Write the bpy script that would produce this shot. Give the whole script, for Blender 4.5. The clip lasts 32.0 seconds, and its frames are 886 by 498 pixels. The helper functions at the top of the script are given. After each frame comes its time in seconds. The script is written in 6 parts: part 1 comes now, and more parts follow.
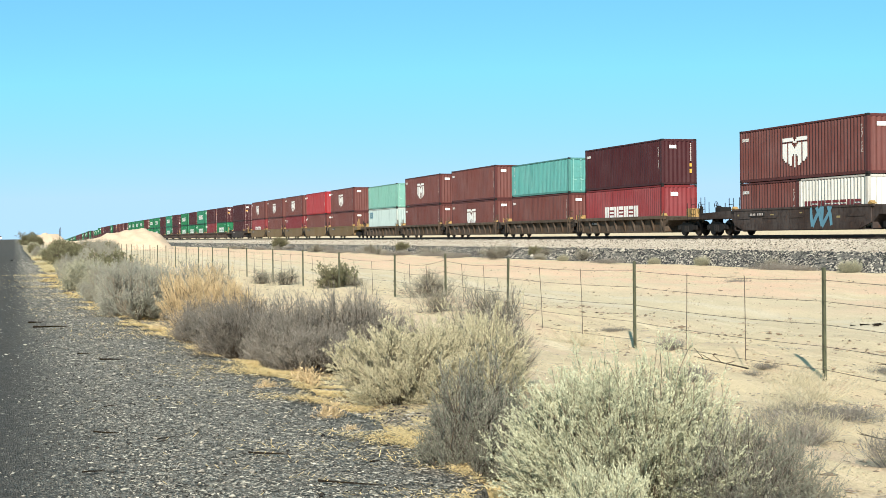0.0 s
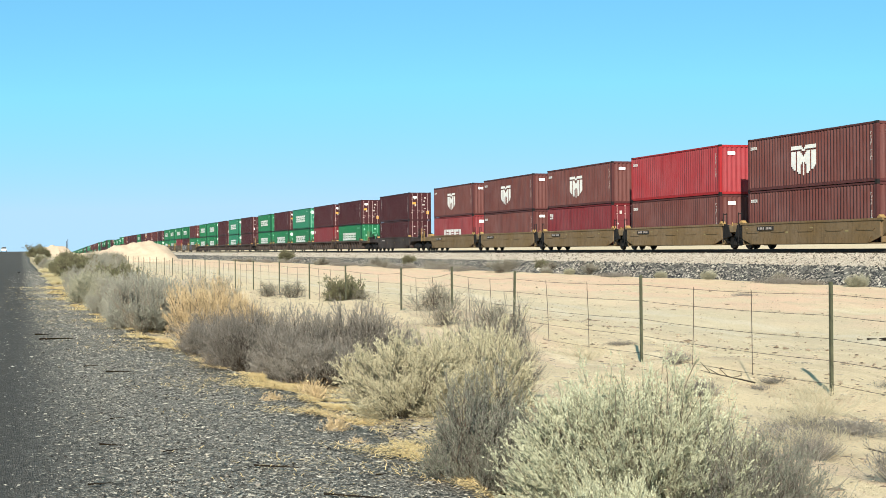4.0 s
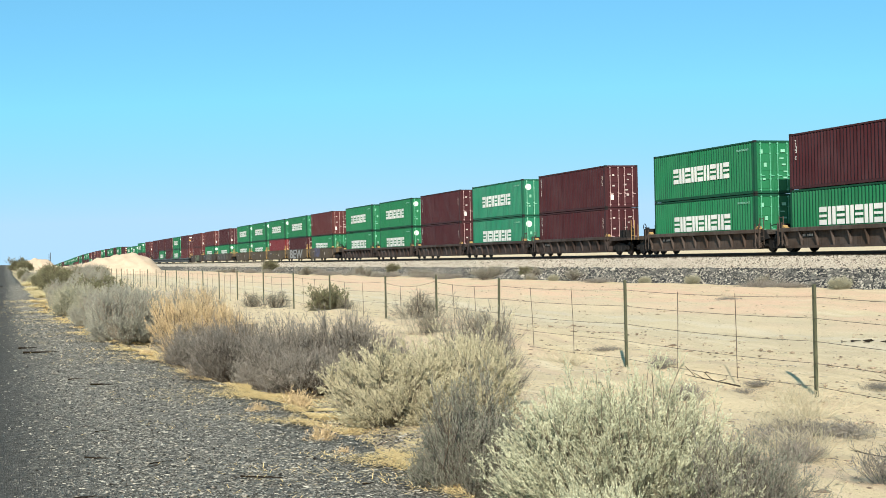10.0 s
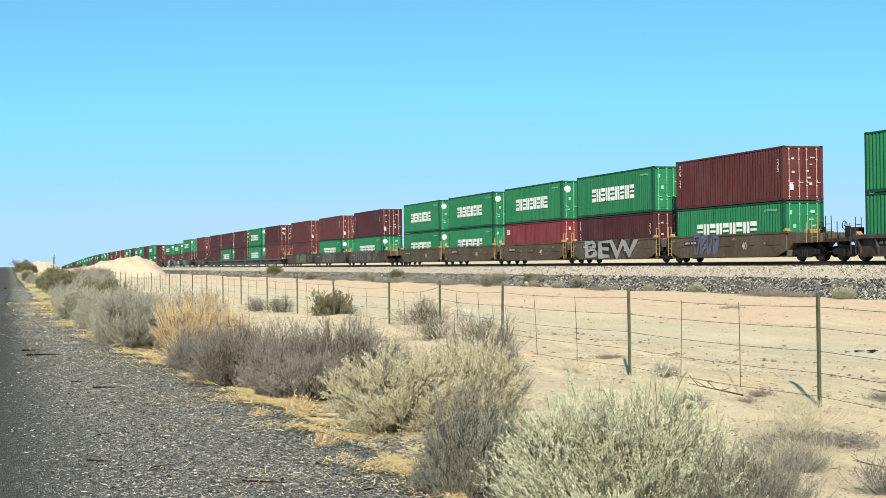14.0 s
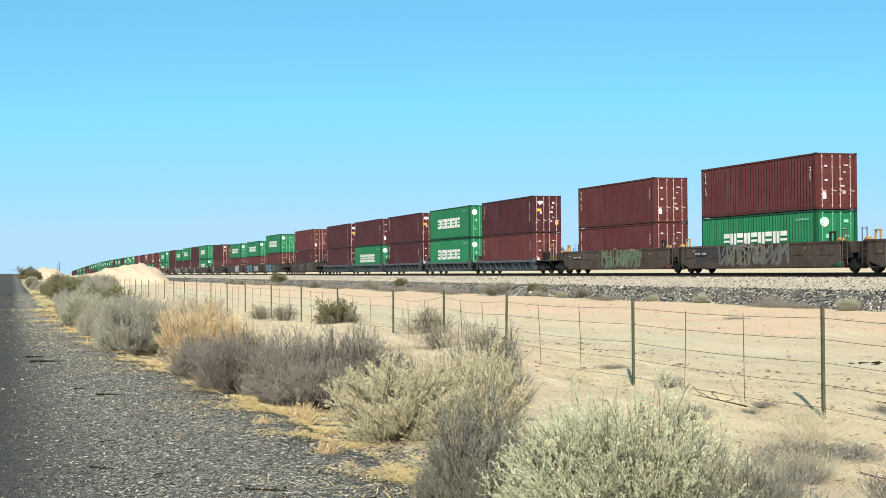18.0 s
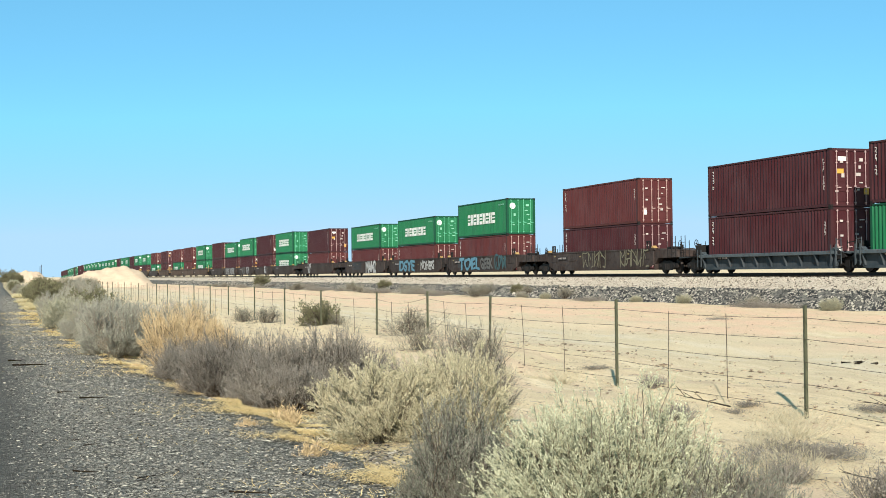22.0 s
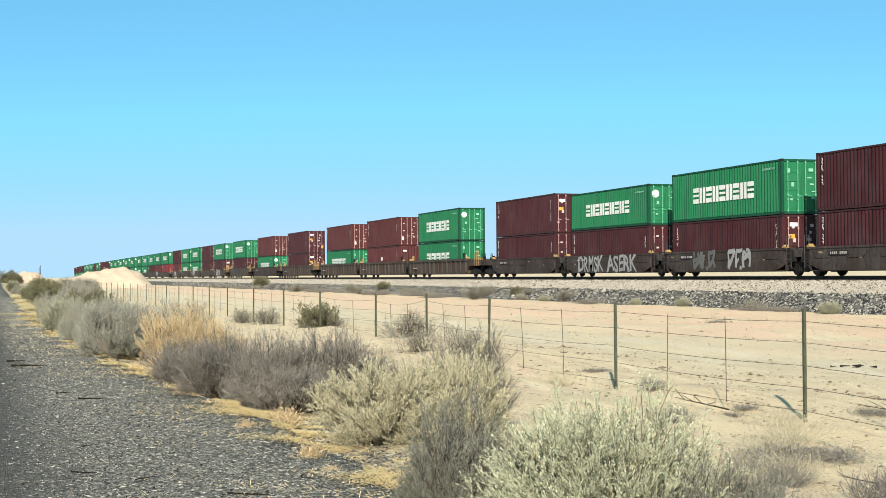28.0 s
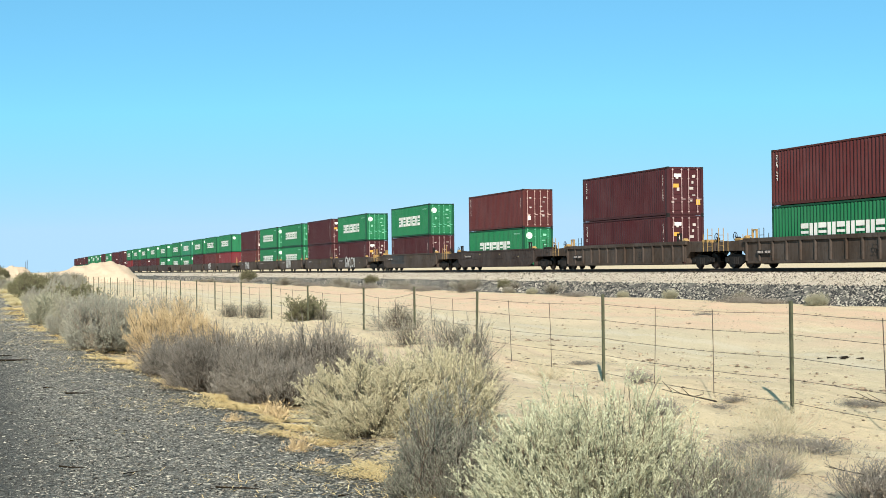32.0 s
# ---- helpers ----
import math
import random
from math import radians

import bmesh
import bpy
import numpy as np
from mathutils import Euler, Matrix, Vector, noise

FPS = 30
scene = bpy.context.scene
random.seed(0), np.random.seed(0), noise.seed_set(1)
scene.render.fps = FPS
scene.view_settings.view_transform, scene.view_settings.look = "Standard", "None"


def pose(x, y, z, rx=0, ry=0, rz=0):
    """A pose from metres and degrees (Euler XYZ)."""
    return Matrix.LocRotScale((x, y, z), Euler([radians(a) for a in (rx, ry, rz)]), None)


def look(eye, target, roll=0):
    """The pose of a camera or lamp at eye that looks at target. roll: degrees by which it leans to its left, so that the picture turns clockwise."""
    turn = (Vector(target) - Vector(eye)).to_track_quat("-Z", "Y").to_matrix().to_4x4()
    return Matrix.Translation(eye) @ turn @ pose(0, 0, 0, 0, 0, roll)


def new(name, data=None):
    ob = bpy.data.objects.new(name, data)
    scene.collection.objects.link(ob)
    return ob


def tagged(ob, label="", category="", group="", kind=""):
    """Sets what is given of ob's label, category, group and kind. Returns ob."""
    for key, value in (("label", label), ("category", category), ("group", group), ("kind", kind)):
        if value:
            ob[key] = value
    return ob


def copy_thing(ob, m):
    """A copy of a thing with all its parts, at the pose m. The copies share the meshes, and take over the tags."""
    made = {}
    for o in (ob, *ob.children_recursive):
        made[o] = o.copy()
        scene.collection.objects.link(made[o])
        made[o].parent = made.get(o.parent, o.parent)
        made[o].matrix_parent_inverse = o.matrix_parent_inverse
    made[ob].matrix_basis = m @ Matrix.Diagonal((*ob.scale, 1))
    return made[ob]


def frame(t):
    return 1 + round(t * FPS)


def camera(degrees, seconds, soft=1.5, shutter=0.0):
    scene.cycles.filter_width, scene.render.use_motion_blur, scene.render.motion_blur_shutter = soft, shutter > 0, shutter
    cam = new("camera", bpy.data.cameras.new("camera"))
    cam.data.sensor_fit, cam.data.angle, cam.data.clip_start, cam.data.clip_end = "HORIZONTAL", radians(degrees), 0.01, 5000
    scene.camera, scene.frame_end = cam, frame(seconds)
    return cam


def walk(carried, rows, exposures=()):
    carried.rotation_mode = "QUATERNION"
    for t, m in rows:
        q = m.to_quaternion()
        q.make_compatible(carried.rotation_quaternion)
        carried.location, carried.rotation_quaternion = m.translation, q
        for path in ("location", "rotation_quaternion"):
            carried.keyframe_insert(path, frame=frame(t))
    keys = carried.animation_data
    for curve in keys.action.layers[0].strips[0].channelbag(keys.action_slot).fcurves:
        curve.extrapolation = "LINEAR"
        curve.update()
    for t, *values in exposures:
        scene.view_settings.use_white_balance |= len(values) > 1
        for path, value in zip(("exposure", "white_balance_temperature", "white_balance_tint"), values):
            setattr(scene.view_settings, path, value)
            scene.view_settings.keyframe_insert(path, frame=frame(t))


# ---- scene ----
EYE = (0.0, 0.0, 1.65)
# seconds, heading to the right of the track's direction, tilt upwards and lean, in degrees
TURNS = [
    (0, 17.195, -0.558, -0.630), (0.5, 17.188, -0.517, -0.694), (1, 17.182, -0.486, -0.775), (1.5, 17.153, -0.468, -0.815),
    (2, 17.149, -0.396, -0.813), (2.5, 17.134, -0.293, -0.705), (3, 17.107, -0.168, -0.540), (3.5, 17.028, -0.078, -0.477),
    (5.5, 16.653, 0.151, -0.707), (6, 16.789, 0.220, -0.702), (6.5, 17.014, 0.302, -0.636), (7, 17.244, 0.396, -0.690), (7.5, 17.364, 0.456, -0.820),
    (8, 17.418, 0.485, -0.938), (8.5, 17.454, 0.483, -1.071), (9, 17.500, 0.446, -1.154), (9.5, 17.568, 0.390, -1.239), (10, 17.603, 0.305, -1.256),
    (10.5, 17.666, 0.252, -1.129), (11, 17.667, 0.225, -1.036), (11.5, 17.650, 0.231, -0.945), (12, 17.576, 0.274, -0.826),
    (12.5, 17.505, 0.320, -0.779), (13, 17.474, 0.391, -0.865), (13.5, 17.442, 0.481, -0.793), (14, 17.439, 0.562, -0.716),
    (14.5, 17.445, 0.634, -0.551), (16.5, 17.317, 0.923, -0.315), (17, 17.228, 0.937, -0.362), (17.5, 17.220, 0.937, -0.376),
    (18, 17.263, 0.941, -0.374), (18.5, 17.361, 0.980, -0.396), (19, 17.478, 1.059, -0.303), (19.5, 17.613, 1.151, -0.353),
    (20, 17.729, 1.203, -0.335), (20.5, 17.808, 1.193, -0.412), (21, 17.888, 1.152, -0.457), (21.5, 17.918, 1.078, -0.529),
    (22, 17.952, 0.997, -0.605), (22.5, 17.993, 0.912, -0.567), (23, 18.074, 0.827, -0.532), (23.5, 18.161, 0.757, -0.444),
    (24, 18.273, 0.712, -0.417), (24.5, 18.368, 0.689, -0.391), (25, 18.476, 0.690, -0.287), (25.5, 18.553, 0.720, -0.160),
    (27.5, 18.153, 1.126, -0.272), (28, 17.981, 1.084, -0.404), (28.5, 17.954, 0.924, -0.478), (29, 18.025, 0.750, -0.428),
    (29.5, 18.196, 0.674, -0.367), (30, 18.406, 0.694, -0.382), (30.5, 18.522, 0.791, -0.354), (31, 18.564, 0.872, -0.491),
    (31.5, 18.529, 0.868, -0.492), (32, 18.491, 0.798, -0.596),
]
cam = camera(35.46, 32.0, 0.5)
walk(cam, [(t, pose(*EYE, 90 + tilt, 0, -yaw) @ pose(0, 0, 0, 0, 0, lean)) for t, yaw, tilt, lean in TURNS],
     [(0, 0.85), (2, 0.85), (5, 0.79), (32, 0.77)])

# ---- light ----
SUN_AZ = math.atan2(-1.33, -3.2)   # the sun stands behind the camera, to its left
SUN_EL = radians(29)
world = bpy.data.worlds.new("sky")
scene.world = world
world.use_nodes = True
wn, wl = world.node_tree.nodes, world.node_tree.links
sky = wn.new("ShaderNodeTexSky")
sky.sky_type = "NISHITA"
sky.sun_disc = False
sky.sun_elevation = SUN_EL
sky.sun_rotation = SUN_AZ
sky.altitude = 300
sky.air_density, sky.dust_density, sky.ozone_density = 0.8, 0.0, 5.0
wn["Background"].inputs["Strength"].default_value = 0.0745
gain = wn.new("ShaderNodeMix")
gain.data_type, gain.blend_type = "RGBA", "MULTIPLY"
gain.inputs[0].default_value = 1.0
gain.inputs[7].default_value = (0.675, 1.075, 1.01, 1)   # the clear cyan cast of this sky
wl.new(sky.outputs["Color"], gain.inputs[6])
haze = wn.new("ShaderNodeMix")
haze.data_type, haze.blend_type = "RGBA", "MIX"
haze.inputs[0].default_value = 0.30
haze.inputs[7].default_value = (1.9, 5.6, 7.8, 1)      # an even veil
level = wn.new("ShaderNodeMix")
level.data_type, level.blend_type = "RGBA", "DARKEN"
level.inputs[0].default_value = 1.0
level.inputs[7].default_value = (3.75, 6.0, 8.0, 1)     # no bright rim along the horizon
wl.new(gain.outputs[2], haze.inputs[6])
wl.new(haze.outputs[2], level.inputs[6])
pale = wn.new("ShaderNodeMix")
pale.data_type, pale.blend_type = "RGBA", "LIGHTEN"
pale.inputs[0].default_value = 1.0
pale.inputs[7].default_value = (1.42, 3.3, 4.3, 1)      # nor a darker zenith than this
wl.new(level.outputs[2], pale.inputs[6])
wl.new(pale.outputs[2], wn["Background"].inputs["Color"])
sun = new("sun", bpy.data.lights.new("sun", "SUN"))
sun.data.energy = 4.95
sun.data.angle = radians(0.55)
sun.data.color = (1.0, 0.92, 0.81)
toward = Vector((math.sin(SUN_AZ) * math.cos(SUN_EL), math.cos(SUN_AZ) * math.cos(SUN_EL), math.sin(SUN_EL)))
sun.matrix_world = look(toward * 50, (0, 0, 0))


# ---- materials ----
class Nodes:
    """A material under construction."""

    def __init__(self, name, rough=0.8, metal=0.0, shine=0.3):
        self.mat = bpy.data.materials.new(name)
        self.mat.use_nodes = True
        self.n, self.l = self.mat.node_tree.nodes, self.mat.node_tree.links
        self.b = self.n["Principled BSDF"]
        self.b.inputs["Roughness"].default_value = rough
        self.b.inputs["Metallic"].default_value = metal
        self.b.inputs["Specular IOR Level"].default_value = shine
        self.where = self.n.new("ShaderNodeTexCoord").outputs["Object"]

    def world_space(self):
        self.where = self.n.new("ShaderNodeNewGeometry").outputs["Position"]
        return self

    def scaled(self, x, y, z):
        m = self.n.new("ShaderNodeMapping")
        m.inputs["Scale"].default_value = (x, y, z)
        self.l.new(self.where, m.inputs["Vector"])
        return m.outputs["Vector"]

    def noise(self, scale, detail=4.0, rough=0.6, vec=None):
        t = self.n.new("ShaderNodeTexNoise")
        t.inputs["Scale"].default_value, t.inputs["Detail"].default_value, t.inputs["Roughness"].default_value = scale, detail, rough
        self.l.new(vec or self.where, t.inputs["Vector"])
        return t.outputs["Fac"]

    def cells(self, scale, out="Distance", vec=None):
        t = self.n.new("ShaderNodeTexVoronoi")
        t.inputs["Scale"].default_value = scale
        self.l.new(vec or self.where, t.inputs["Vector"])
        return t.outputs[out]

    def ramp(self, fac, stops):
        r = self.n.new("ShaderNodeValToRGB")
        while len(r.color_ramp.elements) < len(stops):
            r.color_ramp.elements.new(0.5)
        for e, (pos, col) in zip(r.color_ramp.elements, stops):
            e.position = pos
            e.color = (*col, 1) if len(col) == 3 else col
        self.l.new(fac, r.inputs["Fac"])
        return r.outputs["Color"]

    def band(self, fac, lo, hi):
        return self.ramp(fac, [(lo, (0, 0, 0)), (hi, (1, 1, 1))])

    def mix(self, fac, a, b, how="MIX"):
        m = self.n.new("ShaderNodeMix")
        m.data_type, m.blend_type = "RGBA", how
        for sock, value in ((m.inputs[0], fac), (m.inputs[6], a), (m.inputs[7], b)):
            if isinstance(value, (int, float)):
                sock.default_value = value
            elif isinstance(value, tuple):
                sock.default_value = (*value, 1)
            else:
                self.l.new(value, sock)
        return m.outputs[2]

    def calc(self, how, a, b):
        m = self.n.new("ShaderNodeMath")
        m.operation = how
        for sock, value in zip(m.inputs, (a, b)):
            if isinstance(value, (int, float)):
                sock.default_value = value
            else:
                self.l.new(value, sock)
        return m.outputs[0]

    def axis(self, which):
        s = self.n.new("ShaderNodeSeparateXYZ")
        self.l.new(self.where, s.inputs[0])
        return s.outputs[which]

    def random(self):
        return self.n.new("ShaderNodeObjectInfo").outputs["Random"]

    def island(self):
        return self.n.new("ShaderNodeNewGeometry").outputs["Random Per Island"]

    def bump(self, height, strength=0.3, distance=0.02):
        b = self.n.new("ShaderNodeBump")
        b.inputs["Strength"].default_value, b.inputs["Distance"].default_value = strength, distance
        self.l.new(height, b.inputs["Height"])
        self.l.new(b.outputs["Normal"], self.b.inputs["Normal"])
        return self

    def done(self, colour):
        if isinstance(colour, tuple):
            self.b.inputs["Base Color"].default_value = (*colour, 1)
        else:
            self.l.new(colour, self.b.inputs["Base Color"])
        return self.mat


def painted(name, colour, rust=0.5, fade=0.25, rough=0.5):
    """Weathered paint on steel: sun-faded patches, vertical dirt runs, rust spots. On the reds fade also paints in
    haze.
    """
    k = Nodes(name, rough, 0.0, 0.14)
    pale = tuple(c + (0.40 - c) * fade * 0.6 for c in colour)
    dark = tuple(c * 0.62 for c in colour)
    c = k.mix(k.band(k.noise(0.55, 3), 0.35, 0.75), colour, pale)
    runs = k.noise(1.0, 4, 0.7, k.scaled(7.0, 7.0, 0.35))
    c = k.mix(k.band(runs, 0.5, 0.78), c, dark)
    spots = k.noise(5.5, 6, 0.75)
    c = k.mix(k.band(spots, 0.68 - 0.06 * rust, 0.74), c, (0.10, 0.045, 0.022))
    c = k.mix(k.calc("MULTIPLY", k.band(k.noise(2.3, 5, 0.75), 0.5, 0.66), 0.3 * rust), c, tuple(v * 0.4 for v in colour))
    c = k.mix(0.16, c, k.mix(k.random(), (0.02, 0.02, 0.02), (0.5, 0.5, 0.5)), "OVERLAY")
    k.bump(k.noise(22, 3), 0.12, 0.01)
    return k.done(c)


def plain(name, colour, rough=0.6, metal=0.0, var=0.25, scale=8.0, bump=0.15, shine=0.3):
    k = Nodes(name, rough, metal, shine)
    lo, hi = tuple(c * (1 - var) for c in colour), tuple(min(1, c * (1 + var)) for c in colour)
    c = k.mix(k.noise(scale, 5), lo, hi)
    c = k.mix(k.band(k.noise(scale * 0.17, 3), 0.4, 0.7), c, tuple(x * 0.8 for x in colour))
    k.bump(k.noise(scale * 4, 3), bump, 0.01)
    return k.done(c)


PAINT = {
    "maroon": painted("maroon_paint", (0.049, 0.0125, 0.0150), 0.4, 0.06),
    "brown": painted("brown_red_paint", (0.078, 0.0205, 0.0205), 0.4, 0.06),
    # extra fade on mauve and the reds puts distance haze into the colour
    "mauve": painted("dusty_red_brown_paint", (0.114, 0.040, 0.034), 0.5, 0.12),
    "red": painted("bright_red_paint", (0.27, 0.034, 0.040), 0.3, 0.14),
    "oldred": painted("worn_red_paint", (0.19, 0.034, 0.038), 0.6, 0.14),
    "darkred": painted("dark_red_paint", (0.14, 0.023, 0.028), 0.4, 0.10),
    "green": painted("green_paint", (0.015, 0.140, 0.058), 0.3, 0.05),
    "seagreen": painted("sea_green_paint", (0.02, 0.165, 0.092), 0.5, 0.10),
    "teal": painted("pale_teal_paint", (0.17, 0.38, 0.315), 0.6, 0.15),
    "turquoise": painted("faded_turquoise_paint", (0.085, 0.285, 0.265), 0.7, 0.16),
    "cream": painted("cream_white_paint", (0.56, 0.555, 0.50), 0.8, 0.1),
    "white": painted("off_white_paint", (0.36, 0.455, 0.44), 0.6, 0.1),
}
# Side paint darkened for grime and, in colour, the shadow gaps at the edges.
SHADED_FRAME = {k: painted(k + "_frame_paint", tuple(v * f for v in c), 1.2, 0.03, 0.6) for k, c, f in (
    ("maroon", (0.078, 0.025, 0.029), 0.6), ("mauve", (0.13, 0.042, 0.04), 0.6), ("brown", (0.125, 0.036, 0.032), 0.6), ("red", (0.42, 0.025, 0.03), 0.7), ("darkred", (0.22, 0.022, 0.028), 0.6), ("oldred", (0.26, 0.035, 0.038), 0.6),
    ("green", (0.008, 0.12, 0.058), 0.5), ("seagreen", (0.022, 0.19, 0.105), 0.5), ("teal", (0.2, 0.43, 0.36), 0.65), ("turquoise", (0.11, 0.33, 0.30), 0.6), ("white", (0.52, 0.6, 0.56), 0.7), ("cream", (0.6, 0.58, 0.52), 0.7))}
WAGON = {
    "tan": painted("tan_wagon_paint", (0.172, 0.112, 0.050), 1.4, 0.20, 0.7),
    "olive": painted("olive_brown_wagon_paint", (0.078, 0.056, 0.034), 1.5, 0.20, 0.75),
    "rust": painted("rusty_brown_wagon_paint", (0.054, 0.037, 0.027), 1.8, 0.20, 0.8),
    "worn": painted("worn_brown_wagon_paint", (0.074, 0.051, 0.032), 2.4, 0.20, 0.8),
    "dark": painted("dark_brown_wagon_paint", (0.036, 0.0235, 0.019), 2.0, 0.20, 0.75),
    "slate": painted("slate_grey_wagon_paint", (0.034, 0.046, 0.053), 1.2, 0.20, 0.7),
    "grey": painted("grey_brown_wagon_paint", (0.052, 0.036, 0.026), 1.4, 0.20, 0.75),
}
M_WHITE = plain("white_marking_paint", (0.70, 0.70, 0.66), 0.5, 0, 0.12, 3.0)
M_MARK = plain("greyed_marking_paint", (0.42, 0.37, 0.34), 0.6, 0, 0.2, 3.0)
ROD = {k: plain("pale_%s_rod" % k, c, 0.5, 0.1, 0.2) for k, c in (
    ("maroon", (0.36, 0.25, 0.24)), ("brown", (0.38, 0.26, 0.23)), ("darkred", (0.42, 0.24, 0.22)), ("green", (0.10, 0.36, 0.22)), ("seagreen", (0.20, 0.45, 0.31)), ("teal", (0.30, 0.50, 0.43)), ("turquoise", (0.20, 0.42, 0.38)))}
M_YELLOW = plain("yellow_sign_paint", (0.50, 0.29, 0.05), 0.55, 0, 0.15)
M_SAFETY = plain("dusty_yellow_safety_paint", (0.30, 0.19, 0.070), 0.8, 0, 0.5)
M_BLUE = plain("pale_blue_spray_paint", (0.095, 0.225, 0.30), 0.6, 0, 0.2)
M_SPRAY = plain("white_spray_paint", (0.40, 0.40, 0.385), 0.6, 0, 0.25, 4)
M_SPRAYG = plain("faded_tan_spray_paint", (0.17, 0.155, 0.10), 0.6, 0, 0.25, 4)
M_DULLW = plain("greyed_white_spray_paint", (0.27, 0.27, 0.265), 0.7, 0, 0.4, 3)
M_VIOLET = plain("dull_violet_spray_paint", (0.085, 0.088, 0.15), 0.7, 0, 0.35, 3)
M_PLATE = plain("faded_yellow_plate_paint", (0.24, 0.19, 0.085), 0.7, 0, 0.4, 6)
M_PATCH = painted("fresh_dark_wagon_paint", (0.026, 0.026, 0.027), 1.0, 0.10, 0.6)
M_PALE = plain("pale_green_white_paint", (0.50, 0.60, 0.53), 0.55, 0, 0.2, 5)
M_SMOKE = plain("smoke_grey_spray_paint", (0.105, 0.105, 0.10), 0.7, 0, 0.4, 3)
M_TEAL = plain("dull_teal_spray_paint", (0.034, 0.080, 0.090), 0.7, 0, 0.35, 3)
M_SPRAYD = plain("dull_green_spray_paint", (0.085, 0.135, 0.08), 0.7, 0, 0.35, 3)
M_BLACK = plain("black_rubber_and_grease", (0.018, 0.016, 0.015), 0.75, 0, 0.4)
M_STEEL = plain("dark_rail_steel", (0.034, 0.026, 0.022), 0.65, 0.2, 0.3)
M_TRUCK = plain("grimy_cast_steel", (0.009, 0.008, 0.0075), 0.8, 0.1, 0.4)
M_TIE = plain("weathered_tie_timber", (0.040, 0.032, 0.025), 0.95, 0, 0.4, shine=0.05)
M_POST = plain("dark_green_post_paint", (0.066, 0.070, 0.040), 0.7, 0.0, 0.35, 20)
M_WIRE = plain("rusty_fence_wire", (0.075, 0.055, 0.042), 0.7, 0.3, 0.3)


def ground_material():
    k = Nodes("pale_desert_sand", 0.95, 0, 0.1).world_space()
    x = k.axis(0)
    fine, mid, big = k.noise(14, 6, 0.7), k.noise(1.3, 5), k.noise(0.16, 4)
    c = k.mix(fine, (0.505, 0.398, 0.243), (0.73, 0.597, 0.387))
    c = k.mix(k.band(mid, 0.42, 0.75), c, (0.63, 0.50, 0.325))
    c = k.mix(k.calc("MULTIPLY", k.band(k.noise(1.0, 4, 0.6, k.scaled(1.3, 0.05, 1.0)), 0.5, 0.62), 0.7), c, (0.58, 0.43, 0.30))
    streak = k.noise(1.0, 6, 0.7, k.scaled(2.6, 0.32, 1.0))
    c = k.mix(k.calc("MULTIPLY", k.band(streak, 0.47, 0.64), 0.58), c, (0.46, 0.35, 0.235))
    c = k.mix(k.calc("MULTIPLY", k.band(k.noise(1.0, 5, 0.7, k.scaled(1.7, 0.22, 1.0)), 0.55, 0.66), 0.65), c, (0.73, 0.61, 0.42))
    c = k.mix(k.calc("MULTIPLY", k.band(k.noise(1.0, 7, 0.8, k.scaled(8.0, 1.5, 1.0)), 0.60, 0.70), 0.55), c, (0.30, 0.225, 0.16))
    # the worn vehicle track along the line is greyer
    edge = k.calc("ADD", x, k.calc("MULTIPLY", k.calc("SUBTRACT", big, 0.5), 5.0))
    lane = k.ramp(k.calc("DIVIDE", edge, 40.0), [(0.28, (0, 0, 0)), (0.36, (1, 1, 1)), (0.52, (1, 1, 1)), (0.60, (0, 0, 0))])
    c = k.mix(k.calc("MULTIPLY", lane, 0.5), c, k.mix(fine, (0.475, 0.40, 0.272), (0.635, 0.543, 0.378)))
    # reddish earth towards the slope
    red = k.ramp(k.calc("DIVIDE", edge, 40.0), [(0.44, (0, 0, 0)), (0.55, (1, 1, 1)), (0.78, (1, 1, 1)), (0.9, (0, 0, 0))])
    c = k.mix(k.calc("MULTIPLY", red, k.calc("MULTIPLY", k.band(k.noise(0.35, 5, 0.6, k.scaled(1.6, 0.5, 1.0)), 0.36, 0.58), 0.95)), c, (0.66, 0.45, 0.31))
    # wheel ruts of the track along the fence
    wander = k.calc("ADD", x, k.calc("MULTIPLY", k.calc("SUBTRACT", k.noise(0.22, 3), 0.5), 1.6))
    ruts = k.ramp(k.calc("DIVIDE", wander, 40.0), [(0.0, (0, 0, 0)), (0.372, (0, 0, 0)), (0.382, (1, 1, 1)), (0.394, (0, 0, 0)), (0.418, (0, 0, 0)), (0.428, (1, 1, 1)), (0.440, (0, 0, 0))])
    c = k.mix(k.calc("MULTIPLY", ruts, 0.5), c, (0.62, 0.545, 0.42))
    # gravelly soil along the broken edge
    rim = k.calc("ADD", x, k.calc("MULTIPLY", k.calc("SUBTRACT", k.noise(0.6, 4), 0.5), 1.4))
    verge = k.ramp(k.calc("DIVIDE", rim, 40.0), [(0.0, (1, 1, 1)), (0.097, (1, 1, 1)), (0.116, (0, 0, 0))])
    c = k.mix(k.calc("MULTIPLY", verge, k.band(k.noise(2.6, 7, 0.75), 0.25, 0.42)), c, k.mix(k.noise(30, 4, 0.8), (0.045, 0.042, 0.036), (0.22, 0.20, 0.165)))
    # bleached straw litter beside the road
    litter = k.noise(5.0, 6, 0.8, k.scaled(1.0, 0.45, 1.0))
    near = k.ramp(k.calc("DIVIDE", rim, 40.0), [(0.0, (1, 1, 1)), (0.075, (1, 1, 1)), (0.14, (0, 0, 0))])
    c = k.mix(k.calc("MULTIPLY", near, k.band(litter, 0.45, 0.58)), c, (0.70, 0.55, 0.29))
    c = k.mix(k.band(k.noise(3.1, 8, 0.85), 0.635, 0.70), c, (0.20, 0.15, 0.105))
